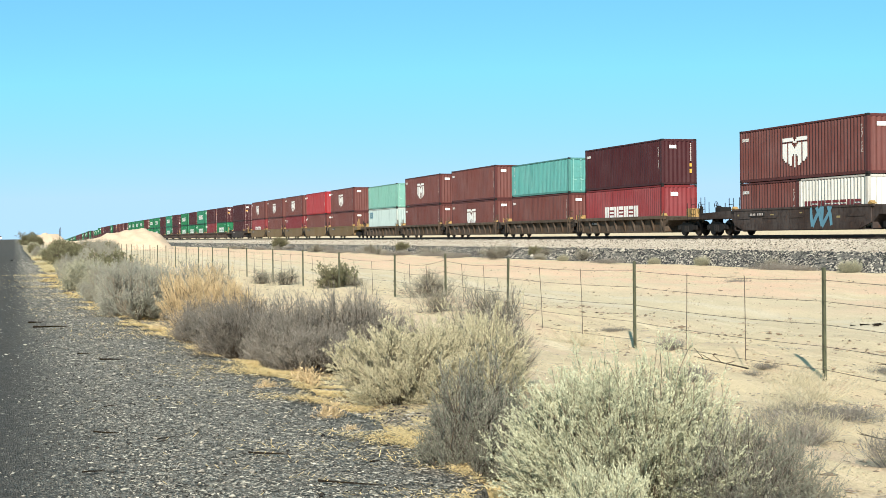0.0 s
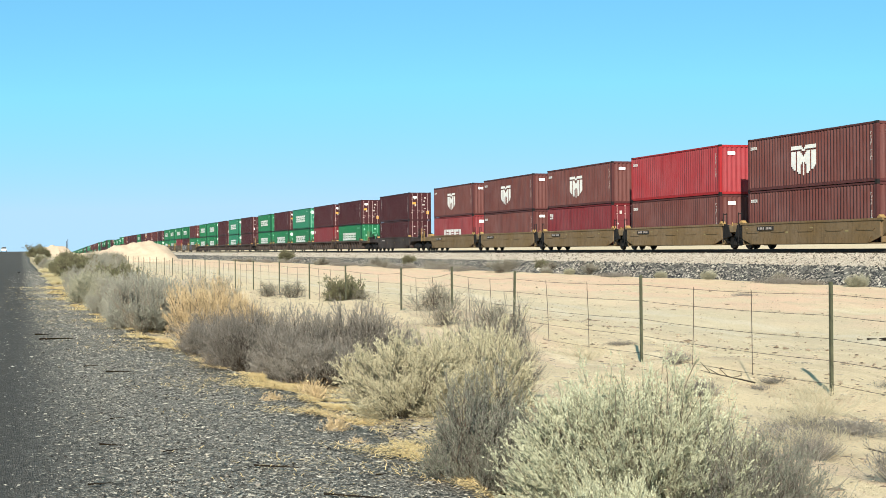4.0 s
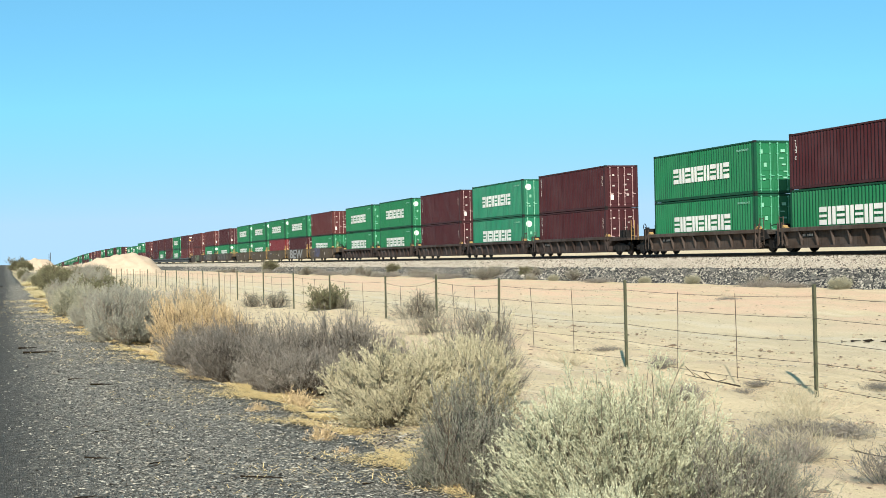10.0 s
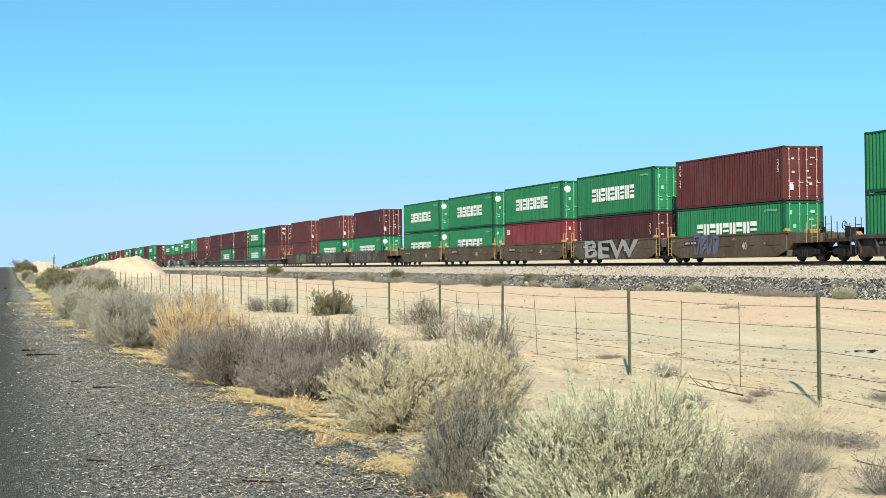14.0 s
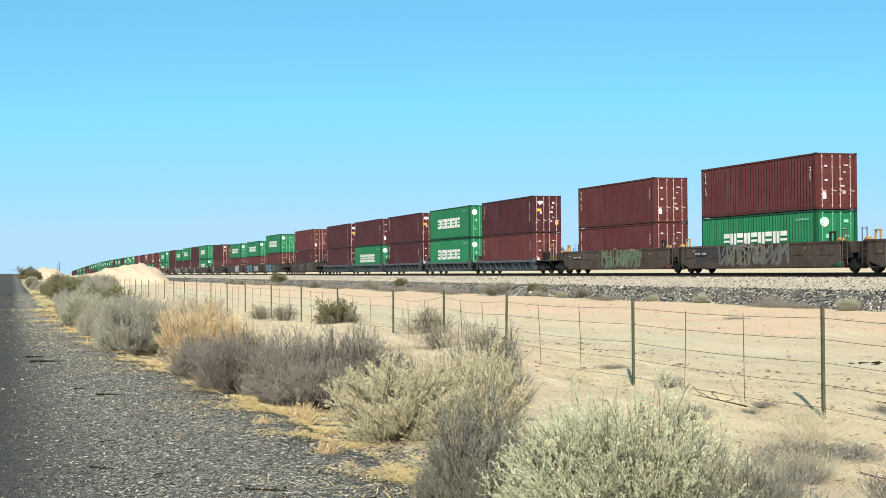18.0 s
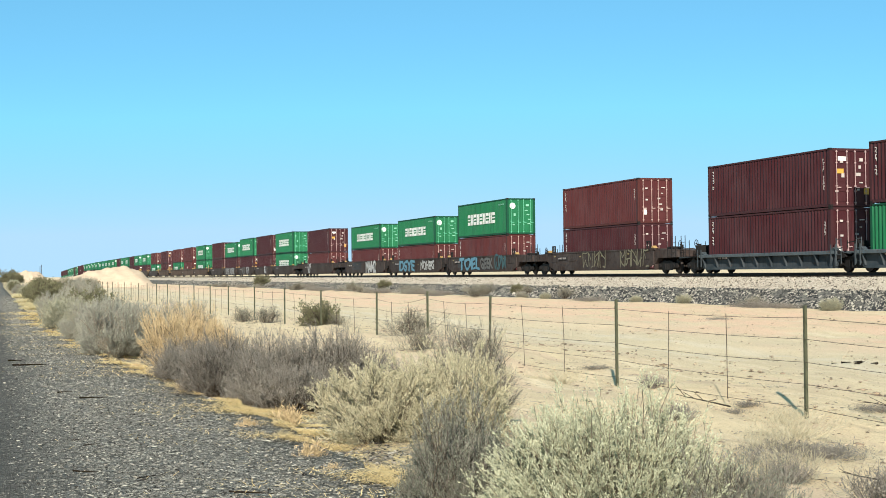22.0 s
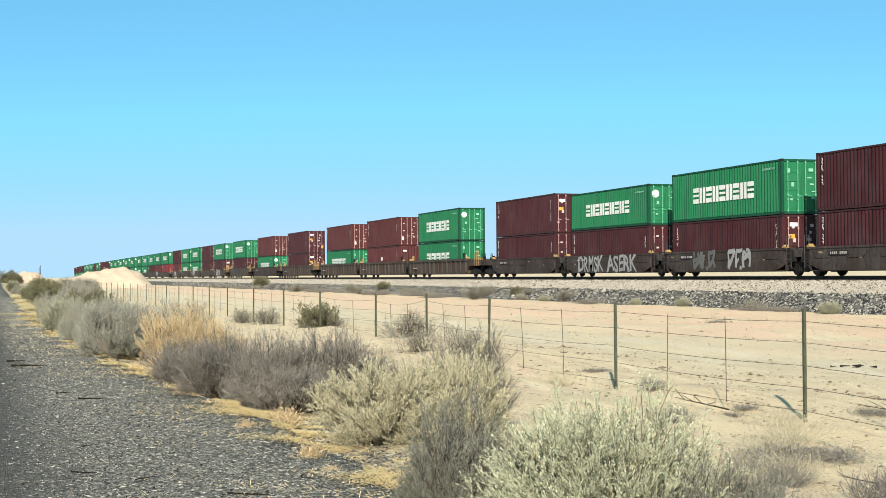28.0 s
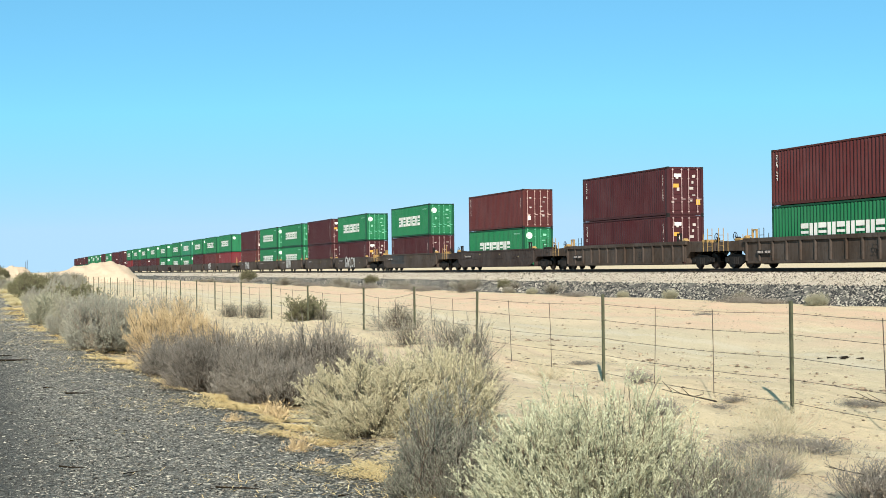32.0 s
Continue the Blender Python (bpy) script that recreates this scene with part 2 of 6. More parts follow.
    c = k.mix(k.calc("MULTIPLY", k.band(k.noise(40, 3, 0.6), 0.58, 0.68), 0.7), c, (0.27, 0.20, 0.14))
    c = k.mix(k.calc("MULTIPLY", k.band(k.noise(7.0, 8, 0.8, k.scaled(1.0, 0.4, 1.0)), 0.56, 0.70), 0.35), c, (0.38, 0.30, 0.20))
    c = k.mix(k.calc("MULTIPLY", k.band(k.noise(10.0, 5, 0.8, k.scaled(1.0, 0.5, 1.0)), 0.60, 0.68), 0.6), c, (0.25, 0.185, 0.13))
    c = k.mix(k.calc("MULTIPLY", k.band(k.noise(6.0, 5, 0.8, k.scaled(1.0, 0.3, 1.0)), 0.60, 0.70), 0.6), c, (0.74, 0.63, 0.47))
    k.bump(k.mix(0.5, k.noise(4.5, 7, 0.7), k.noise(40, 4, 0.7)), 0.8, 0.06)
    return k.done(c)


def asphalt_material(name, lo, hi, chips):
    k = Nodes(name, 0.95, 0, 0.08).world_space()
    flat = k.scaled(1.0, 0.55, 1.0)
    cell = k.cells(62, "Color", flat)
    g = k.n.new("ShaderNodeSeparateColor")
    k.l.new(cell, g.inputs[0])
    c = k.mix(k.noise(0.8, 5, 0.7), lo, hi)
    c = k.mix(k.band(k.noise(13, 7, 0.85, k.scaled(1.0, 0.6, 1.0)), 0.46, 0.58), c, tuple(v * 0.38 for v in lo))
    c = k.mix(k.calc("MULTIPLY", k.band(g.outputs[0], 0.70, 0.92), chips), c, (0.36, 0.33, 0.28))
    c = k.mix(k.calc("MULTIPLY", k.band(g.outputs[1], 0.93, 0.97), chips), c, (0.55, 0.50, 0.40))
    c = k.mix(k.band(k.noise(1.9, 8, 0.85, k.scaled(1.0, 0.5, 1.0)), 0.66, 0.73), c, (0.26, 0.21, 0.14))
    side = k.calc("ADD", k.axis(0), k.calc("MULTIPLY", k.calc("SUBTRACT", k.noise(1.1, 5, 0.7), 0.5), 0.5))
    lane = k.ramp(k.calc("ADD", k.calc("MULTIPLY", side, 0.5), 0.5), [(0.45, (1, 1, 1)), (0.95, (0, 0, 0))])
    c = k.mix(k.calc("MULTIPLY", lane, 0.80), c, k.mix(k.noise(30, 4, 0.8), (0.030, 0.029, 0.027), (0.075, 0.070, 0.062)))
    k.bump(k.cells(62, "Distance", flat), 1.0, 0.02)
    return k.done(c)


def stone_material(name, stops, rough=0.9, bump_scale=30):
    k = Nodes(name, rough, 0, 0.1).world_space()
    c = k.ramp(k.island(), stops)
    c = k.mix(0.5, c, k.mix(k.noise(9, 5), (0.25, 0.25, 0.25), (0.75, 0.75, 0.75)), "OVERLAY")
    k.bump(k.noise(bump_scale, 4), 0.5, 0.02)
    return k.done(c)


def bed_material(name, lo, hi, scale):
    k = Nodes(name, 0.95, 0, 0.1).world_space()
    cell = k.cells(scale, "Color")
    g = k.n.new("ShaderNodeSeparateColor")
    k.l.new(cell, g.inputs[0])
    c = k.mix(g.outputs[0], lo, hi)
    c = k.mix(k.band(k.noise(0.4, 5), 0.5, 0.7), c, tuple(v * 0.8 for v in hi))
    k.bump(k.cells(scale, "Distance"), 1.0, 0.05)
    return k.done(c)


M_GROUND = ground_material()
M_SHOULDER = asphalt_material("coarse_grey_chip_seal", (0.140, 0.129, 0.109), (0.206, 0.191, 0.161), 0.8)
M_BALLAST = bed_material("light_ballast_bed", (0.29, 0.247, 0.192), (0.57, 0.505, 0.415), 13)
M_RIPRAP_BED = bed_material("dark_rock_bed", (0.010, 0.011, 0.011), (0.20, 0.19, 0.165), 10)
M_STONE = stone_material("light_ballast_stone", [(0.0, (0.05, 0.043, 0.036)), (0.26, (0.12, 0.10, 0.08)), (0.36, (0.36, 0.322, 0.262)), (1.0, (0.54, 0.49, 0.405))])
M_ROCK = stone_material("dark_slope_rock", [(0.0, (0.022, 0.025, 0.027)), (0.55, (0.042, 0.044, 0.044)), (0.64, (0.19, 0.18, 0.155)), (0.78, (0.34, 0.315, 0.265)), (1.0, (0.50, 0.465, 0.385))])


M_CHAR = plain("charred_wood", (0.020, 0.016, 0.012), 1.0, 0, 0.4, shine=0.03)
M_SAND = plain("loose_pale_sand", (0.53, 0.405, 0.285), 0.95, 0, 0.12, 3.0, 0.4)
M_CHIP = stone_material("pale_stone_chip", [(0.0, (0.02, 0.018, 0.016)), (0.45, (0.06, 0.054, 0.046)), (0.55, (0.22, 0.20, 0.17)), (0.8, (0.32, 0.29, 0.24)), (1.0, (0.46, 0.42, 0.34))])
M_SLIVER = stone_material("pale_sliver", [(0.0, (0.05, 0.048, 0.042)), (0.3, (0.11, 0.105, 0.09)), (0.6, (0.26, 0.243, 0.20)), (1.0, (0.49, 0.455, 0.37))])
M_CLOD = stone_material("pale_sand_clod", [(0.0, (0.13, 0.10, 0.075)), (0.35, (0.28, 0.22, 0.155)), (1.0, (0.47, 0.385, 0.27))])
M_PEBBLE = stone_material("dark_sand_pebble", [(0.0, (0.10, 0.075, 0.055)), (0.5, (0.22, 0.165, 0.115)), (1.0, (0.42, 0.33, 0.23))])


def plant_material(name, lo, hi, tip=None):
    k = Nodes(name, 0.9, 0, 0.12)
    c = k.mix(k.island(), lo, hi)
    c = k.mix(k.band(k.noise(2.2, 3), 0.4, 0.65), c, tip or hi)
    return k.done(c)


PLANT = {
    "sage": plant_material("pale_sage_leaves", (0.27, 0.278, 0.187), (0.50, 0.508, 0.35), (0.385, 0.398, 0.271)),
    "sage_stem": plant_material("bleached_sage_stems", (0.28, 0.268, 0.165), (0.50, 0.48, 0.315)),
    "sage_wood": plant_material("brown_sage_wood", (0.115, 0.095, 0.066), (0.25, 0.215, 0.15)),
    "cream": plant_material("cream_sage_leaves", (0.28, 0.258, 0.165), (0.51, 0.469, 0.308), (0.40, 0.368, 0.24)),
    "cream_stem": plant_material("cream_sage_stems", (0.30, 0.265, 0.175), (0.55, 0.49, 0.34)),
    "dun": plant_material("dun_brown_twigs", (0.12, 0.092, 0.062), (0.34, 0.27, 0.19)),
    "grey": plant_material("grey_brush_twigs", (0.084, 0.075, 0.064), (0.365, 0.328, 0.278), (0.195, 0.177, 0.150)),
    "dusk_leaf": plant_material("dark_grey_green_leaves", (0.085, 0.090, 0.066), (0.25, 0.258, 0.197), (0.165, 0.171, 0.130)),
    "grey_leaf": plant_material("grey_brush_leaves", (0.145, 0.133, 0.108), (0.29, 0.268, 0.222), (0.215, 0.198, 0.165)),
    "ash": plant_material("ash_grey_twigs", (0.15, 0.138, 0.118), (0.37, 0.345, 0.30), (0.25, 0.235, 0.20)),
    "ash_leaf": plant_material("pale_grey_green_leaves", (0.20, 0.198, 0.152), (0.34, 0.335, 0.262), (0.27, 0.268, 0.208)),
    "olive_grey": plant_material("olive_grey_leaves", (0.17, 0.165, 0.115), (0.37, 0.355, 0.26), (0.27, 0.27, 0.20)),
    "straw": plant_material("golden_straw_stems", (0.32, 0.23, 0.118), (0.66, 0.52, 0.315), (0.54, 0.41, 0.23)),
    "litter": plant_material("yellow_straw_litter", (0.46, 0.34, 0.15), (0.76, 0.60, 0.32), (0.66, 0.50, 0.24)),
    "green": plant_material("olive_creosote_leaves", (0.075, 0.077, 0.042), (0.185, 0.178, 0.100)),
    "ygrass": plant_material("bleached_yellow_grass", (0.36, 0.31, 0.165), (0.66, 0.57, 0.35), (0.52, 0.46, 0.26)),
    "dark": plant_material("dark_woody_stems", (0.05, 0.04, 0.03), (0.12, 0.095, 0.07)),
}


# ---- mesh building ----
class Geo:
    """Vertices and faces of one mesh."""

    def __init__(self):
        self.v, self.f = [], []

    def add(self, verts, faces):
        o = len(self.v)
        self.v += [tuple(p) for p in verts]
        self.f += [tuple(i + o for i in face) for face in faces]
        return self

    def box(self, x0, x1, y0, y1, z0, z1):
        return self.add([(x, y, z) for z in (z0, z1) for y in (y0, y1) for x in (x0, x1)],
                        [(0, 2, 3, 1), (4, 5, 7, 6), (0, 1, 5, 4), (2, 6, 7, 3), (0, 4, 6, 2), (1, 3, 7, 5)])

    def bevelled(self, x0, x1, y0, y1, z0, z1, b):
        """A box with its four long edges along y cut off."""
        p = [(x0 + b, z0), (x1 - b, z0), (x1, z0 + b), (x1, z1 - b), (x1 - b, z1), (x0 + b, z1), (x0, z1 - b), (x0, z0 + b)]
        return self.prism(p, y0, y1)

    def prism(self, xz, y0, y1):
        """A closed outline in x and z, drawn out along y."""
        n = len(xz)
        return self.add([(x, y0, z) for x, z in xz] + [(x, y1, z) for x, z in xz],
                        [tuple(range(n)), tuple(range(2 * n - 1, n - 1, -1))] + [(i + n, (i + 1) % n + n, (i + 1) % n, i) for i in range(n)])

    def plate(self, yz, x0, x1):
        """A closed outline in y and z, drawn out along x."""
        n = len(yz)
        return self.add([(x0, y, z) for y, z in yz] + [(x1, y, z) for y, z in yz],
                        [tuple(range(n - 1, -1, -1)), tuple(range(n, 2 * n))] + [(i, (i + 1) % n, (i + 1) % n + n, i + n) for i in range(n)])

    def rod(self, a, b, r0, r1=None, n=8):
        a, b = Vector(a), Vector(b)
        d = (b - a).normalized()
        u = d.orthogonal().normalized()
        w = d.cross(u)
        r1 = r0 if r1 is None else r1
        ring = [u * math.cos(2 * math.pi * i / n) + w * math.sin(2 * math.pi * i / n) for i in range(n)]
        return self.add([a + q * r0 for q in ring] + [b + q * r1 for q in ring],
                        [tuple(range(n - 1, -1, -1)), tuple(range(n, 2 * n))] + [(i, (i + 1) % n, (i + 1) % n + n, i + n) for i in range(n)])

    def tube(self, line, radii, n=6):
        """A bent rod through the points of a line."""
        o = len(self.v)
        for q, (p, r) in enumerate(zip(line, radii)):
            d = (line[min(q + 1, len(line) - 1)] - line[max(q - 1, 0)]).normalized()
            u = d.orthogonal().normalized()
            w = d.cross(u)
            self.v += [tuple(p + (u * math.cos(2 * math.pi * i / n) + w * math.sin(2 * math.pi * i / n)) * r) for i in range(n)]
        self.f += [(o + q * n + i, o + q * n + (i + 1) % n, o + (q + 1) * n + (i + 1) % n, o + (q + 1) * n + i) for q in range(len(line) - 1) for i in range(n)]
        return self

    def mesh(self, name, mat=None, smooth=False):
        me = bpy.data.meshes.new(name)
        me.from_pydata(self.v, [], self.f)
        if mat:
            me.materials.append(mat)
        if smooth:
            me.polygons.foreach_set("use_smooth", [True] * len(me.polygons))
        return me


def part(name, geo, mat, parent, label=""):
    """One mesh under a thing or under a part. geo may be a mesh that is already made."""
    ob = new(name, geo.mesh(name, mat) if isinstance(geo, Geo) else geo)
    ob.parent = parent
    return tagged(ob, label)


def quads(name, verts, faces, mat):
    """A mesh from arrays: verts (n, 3), faces (m, 3 or 4)."""
    me = bpy.data.meshes.new(name)
    m, w = faces.shape
    me.vertices.add(len(verts))
    me.vertices.foreach_set("co", np.ascontiguousarray(verts, dtype=np.float32).ravel())
    me.loops.add(m * w)
    me.loops.foreach_set("vertex_index", np.ascontiguousarray(faces, dtype=np.int32).ravel())
    me.polygons.add(m)
    me.polygons.foreach_set("loop_start", np.arange(0, m * w, w, dtype=np.int32))
    me.update(calc_edges=True)
    me.validate()
    if mat:
        me.materials.append(mat)
    return me


# ---- the land ----
TRACK_X, RAIL_Z = 40.19, 1.48


def dip(y):
    """The line falls gently beyond 650 m."""
    return 0.0125 * 60 * np.log1p(np.exp(np.clip((np.asarray(y, float) - 680) / 60, -30, 60)))


def ripple(x, y):
    return (0.05 * np.sin(0.9 * x + 0.31 * y) + 0.04 * np.sin(0.41 * x - 0.57 * y + 1.3) + 0.03 * np.sin(1.7 * x + 1.1 * y + 0.4)
            + 0.02 * np.sin(3.1 * x - 2.3 * y) + 0.015 * np.sin(5.3 * x + 4.1 * y + 2.0))


def rise(y):
    """The road climbs a little between 180 and 430 m."""
    u = np.clip((np.asarray(y, float) - 180) / 250, 0, 1)
    return 1.9 * u * u * (3 - 2 * u)


def land(x, y):
    """Height of the ground sheet."""
    x, y = np.asarray(x, float), np.asarray(y, float)
    off = np.clip((x - 2.2) / 1.6, 0, 1)
    z = -0.06 - 0.09 * off + ripple(x, y) * off * np.clip((36.5 - x) / 3, 0.25, 1)
    z = z + 0.32 * np.exp(-((x - 9.6) / 1.7) ** 2 - ((y - 31.5) / 4.5) ** 2)
    z = z + 0.22 * np.exp(-((x - 10.5) / 1.5) ** 2 - ((y - 44) / 4) ** 2)
    z = z + 0.10 * np.exp(-((x - 24) / 3.0) ** 2)
    z = z - 0.12 * np.exp(-((x - 16.5) / 4.0) ** 2) - 0.26 * np.exp(-((x - 9.55) / 0.65) ** 2 - ((y - 17.5) / 6.0) ** 2) + 0.11 * np.exp(-((x - 10.7) / 0.6) ** 2 - ((y - 23.2) / 2.5) ** 2)
    z = np.where(x < 2.2, -0.06, z)
    z = z + 0.012 * np.clip(x - 60, 0, 350)
    cut = np.clip(1 - (np.abs(x - TRACK_X) - 8) / 12, 0, 1)
    return z - dip(y) * cut + rise(y) * np.clip(1 - (x - 12) / 12, 0, 1)


def grid_mesh(name, xs, ys, height, mat):
    gx, gy = np.meshgrid(xs, ys)
    v = np.stack([gx, gy, height(gx, gy)], -1).reshape(-1, 3)
    n = len(xs)
    i = (np.arange(len(ys) - 1)[:, None] * n + np.arange(n - 1)[None]).reshape(-1)
    me = quads(name, v, np.stack([i, i + 1, i + n + 1, i + n], 1), mat)
    me.polygons.foreach_set("use_smooth", [True] * len(me.polygons))
    return me


xs = np.concatenate([np.array([-4500, -2000, -900, -400, -150, -60, -25, -12, -6, -2, 1.0]), np.arange(1.6, 12, 0.2), np.arange(12, 36, 0.6),
                     np.array([36.5, 38, 40, 42, 45, 50, 56, 65, 80, 110, 160, 250, 450, 900, 2000, 4500])])
ys = np.concatenate([np.array([-3000, -900, -300, -100, -40, -15]), np.arange(-4, 60, 0.4), np.arange(60, 140, 1.5), np.arange(140, 420, 7),
                     np.arange(420, 1500, 40), np.array([1700, 2100, 2700, 3400, 4200, 4900])])
tagged(new("ground", grid_mesh("ground", xs, ys, land, M_GROUND)), "pale tan desert sand with pebbles and straw litter", kind="structure")


def shoulder_edge(y):
    y = np.asarray(y, float)
    base = np.interp(y, [0, 8, 10, 13, 15, 18, 21, 27, 32, 40, 47, 56, 80, 120, 300], [2.55, 2.72, 3.02, 3.10, 3.04, 2.86, 2.66, 2.32, 2.15, 1.88, 1.65, 1.5, 1.42, 1.4, 1.4])
    return base + 0.10 * np.sin(y * 0.83) + 0.07 * np.sin(y * 2.1 + 1) + 0.04 * np.sin(y * 5.3)


def strip_mesh(name, ys, left, right, z, mat, thick=0.09, cols=6):
    """A paved strip along the road with a crumbling edge and real thickness."""
    ys = np.asarray(ys, float)
    a, b = left(ys), right(ys)
    rows = []
    for c in range(cols + 1):
        x = a + (b - a) * c / cols
        rows.append(np.stack([x, ys, z + rise(ys) - 0.012 * c / cols + 0.004 * np.sin(3 * x + ys)], 1))
    rows.append(np.stack([b + 0.03, ys, rise(ys) + z - thick], 1))
    v = np.concatenate(rows)
    n = len(ys)
    f = [(c * n + i, (c + 1) * n + i, (c + 1) * n + i + 1, c * n + i + 1) for c in range(cols + 1) for i in range(n - 1)]
    return quads(name, v, np.array(f), mat)


ry = np.concatenate([np.array([-200, -60, -20]), np.arange(-6, 60, 0.25), np.arange(60, 200, 2), np.arange(200, 460, 20), np.arange(460, 4800, 60)])
tagged(new("road", strip_mesh("road", ry, lambda y: 0 * y - 7.4, shoulder_edge, 0.0, M_SHOULDER, cols=12)),
       "coarse grey chip-seal road with a ragged edge and darker lane", kind="structure")
line = Geo()
for a in list(range(-200, 180, 95)) + list(range(180, 800, 20)):
    b = a + (95 if a < 180 else 20)
    line.add([(x, y, float(rise(y)) + z) for y in (a, b) for x in (-7.05, -6.93) for z in (0.002, 0.012)], [(0, 2, 3, 1), (4, 5, 7, 6), (1, 3, 7, 5), (0, 4, 6, 2), (0, 1, 5, 4), (2, 6, 7, 3)])
part("edge_line", line, M_WHITE, bpy.data.objects["road"], "white edge line")

# ---- railway embankment ----
PROFILE = [(35.3, -0.30), (35.9, 0.02), (36.6, 0.30), (37.3, 0.66)]
PROFILE_B = [(37.3, 0.66), (37.9, 0.98), (38.45, 1.21), (38.7, 1.245), (40.2, 1.25), (41.65, 1.245), (41.9, 1.21), (45.2, -0.30)]


def bank_mesh(name, profile, ys, rough, mat, seed):
    rng = np.random.default_rng(seed)
    px, pz = np.array(profile).T
    fine = np.linspace(0, len(px) - 1, (len(px) - 1) * 3 + 1)
    px, pz = np.interp(fine, np.arange(len(px)), px), np.interp(fine, np.arange(len(pz)), pz)
    gx, gy = np.meshgrid(px, ys)
    gz = np.meshgrid(pz, ys)[0] + rng.normal(0, rough, gx.shape) - dip(gy)
    n = len(px)
    i = (np.arange(len(ys) - 1)[:, None] * n + np.arange(n - 1)[None]).reshape(-1)
    return quads(name, np.stack([gx, gy, gz], -1).reshape(-1, 3), np.stack([i, i + 1, i + n + 1, i + n], 1), mat)


by = np.concatenate([np.array([-300, -100, 0]), np.arange(30, 200, 0.7), np.arange(200, 500, 4), np.arange(500, 1700, 20)])
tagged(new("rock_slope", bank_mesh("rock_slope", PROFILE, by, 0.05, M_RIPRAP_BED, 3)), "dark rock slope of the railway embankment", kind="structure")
tagged(new("ballast_bank", bank_mesh("ballast_bank", PROFILE_B, by, 0.012, M_BALLAST, 4)), "light tan railway ballast bank", kind="structure")


def scatter_stones(name, seed, n, ys, span, size, mat, stretch=0.75):
    """Many small angular stones as one mesh."""
    rng = np.random.default_rng(seed)
    base = np.array([(1, 0, 0), (-1, 0, 0), (0, 1, 0), (0, -1, 0), (0, 0, 1), (0, 0, -1)], float)
    faces = np.array([(0, 2, 4), (2, 1, 4), (1, 3, 4), (3, 0, 4), (2, 0, 5), (1, 2, 5), (3, 1, 5), (0, 3, 5)])
    u = rng.random(n)
    y = ys[0] * (ys[1] / ys[0]) ** u
    k = rng.random(n)
    px, pz = np.array(span).T
    pos = np.linspace(0, 1, len(px))
    x, z = np.interp(k, pos, px), np.interp(k, pos, pz)
    r = size * rng.lognormal(0, 0.35, n)
    a = rng.random(n) * 2 * np.pi
    v = base[None] * rng.uniform(0.6, 1.2, (n, 6, 1)) * np.stack([r, r * rng.uniform(0.7, 1.3, n), r * stretch], 1)[:, None]
    c, s = np.cos(a)[:, None], np.sin(a)[:, None]
    v = np.stack([v[..., 0] * c - v[..., 1] * s, v[..., 0] * s + v[..., 1] * c, v[..., 2] + 0.25 * v[..., 0]], -1)
    v = v + np.stack([x, y, z - dip(y) + r * 0.15], 1)[:, None]
    f = faces[None] + (np.arange(n) * 6)[:, None, None]
    return tagged(new(name, quads(name, v.reshape(-1, 3), f.reshape(-1, 3), mat)), kind="stuff")


tagged(scatter_stones("slope_rocks", 11, 84000, (42, 300), PROFILE, 0.046, M_ROCK), "dark and pale angular rocks on the embankment slope", "rocks")
tagged(scatter_stones("ballast_stones", 12, 44000, (42, 260), PROFILE_B[:4], 0.031, M_STONE), "light crushed ballast stones beside the rails", "ballast")

track = tagged(new("railway_track"), "dark steel railway track on timber ties and ballast", "railway track")
ty = np.concatenate([np.array([-250.0, 0.0]), np.arange(60, 1650, 30.0)])
for side in (-1, 1):
    g = Geo()
    rail = [(-0.068, 0), (0.068, 0), (0.068, 0.02), (0.012, 0.045), (0.012, 0.125), (0.036, 0.14), (0.036, 0.172), (-0.036, 0.172),
            (-0.036, 0.14), (-0.012, 0.125), (-0.012, 0.045), (-0.068, 0.02)]
    n = len(rail)
    dz = dip(ty)
    g.v = [(TRACK_X + side * 0.753 + x, y, RAIL_Z - 0.172 + z - d) for y, d in zip(ty, dz) for x, z in rail]
    g.f = [(r * n + i, r * n + (i + 1) % n, (r + 1) * n + (i + 1) % n, (r + 1) * n + i) for r in range(len(ty) - 1) for i in range(n)]
    part("rail", g, M_STEEL, track)
tie = Geo().bevelled(-0.12, 0.12, -1.3, 1.3, -0.17, 0.015, 0.012).mesh("tie", M_TIE)
TIES = [(TRACK_X, 48 + 0.56 * i) for i in range(300)]

# ---- the train ----
SPEED, SLOW = 26.229, 0.00745


# small surges of the train, in metres, at whole seconds
SURGE = {1: 0.2, 2: -0.3, 3: 0.7, 7: 0.7, 8: 0.85, 10: 0.5, 12: 1.0, 14: -0.2, 17: 0.8, 18: -0.3, 20: 0.45, 22: 0.9, 24: 0.9, 29: 0.9, 31: 0.9}


def gone(t):
    """Metres that the train has run after t seconds."""
    return SPEED * t - SLOW * (t - 16) * t + SURGE.get(t, 0.0)


MOVERS = []
CHORD = painted("pale_slate_chord_paint", (0.075, 0.096, 0.106), 1.8, 0.10, 0.7)
CL, CW, CH, CLOW = 12.19, 2.438, 2.896, 2.591


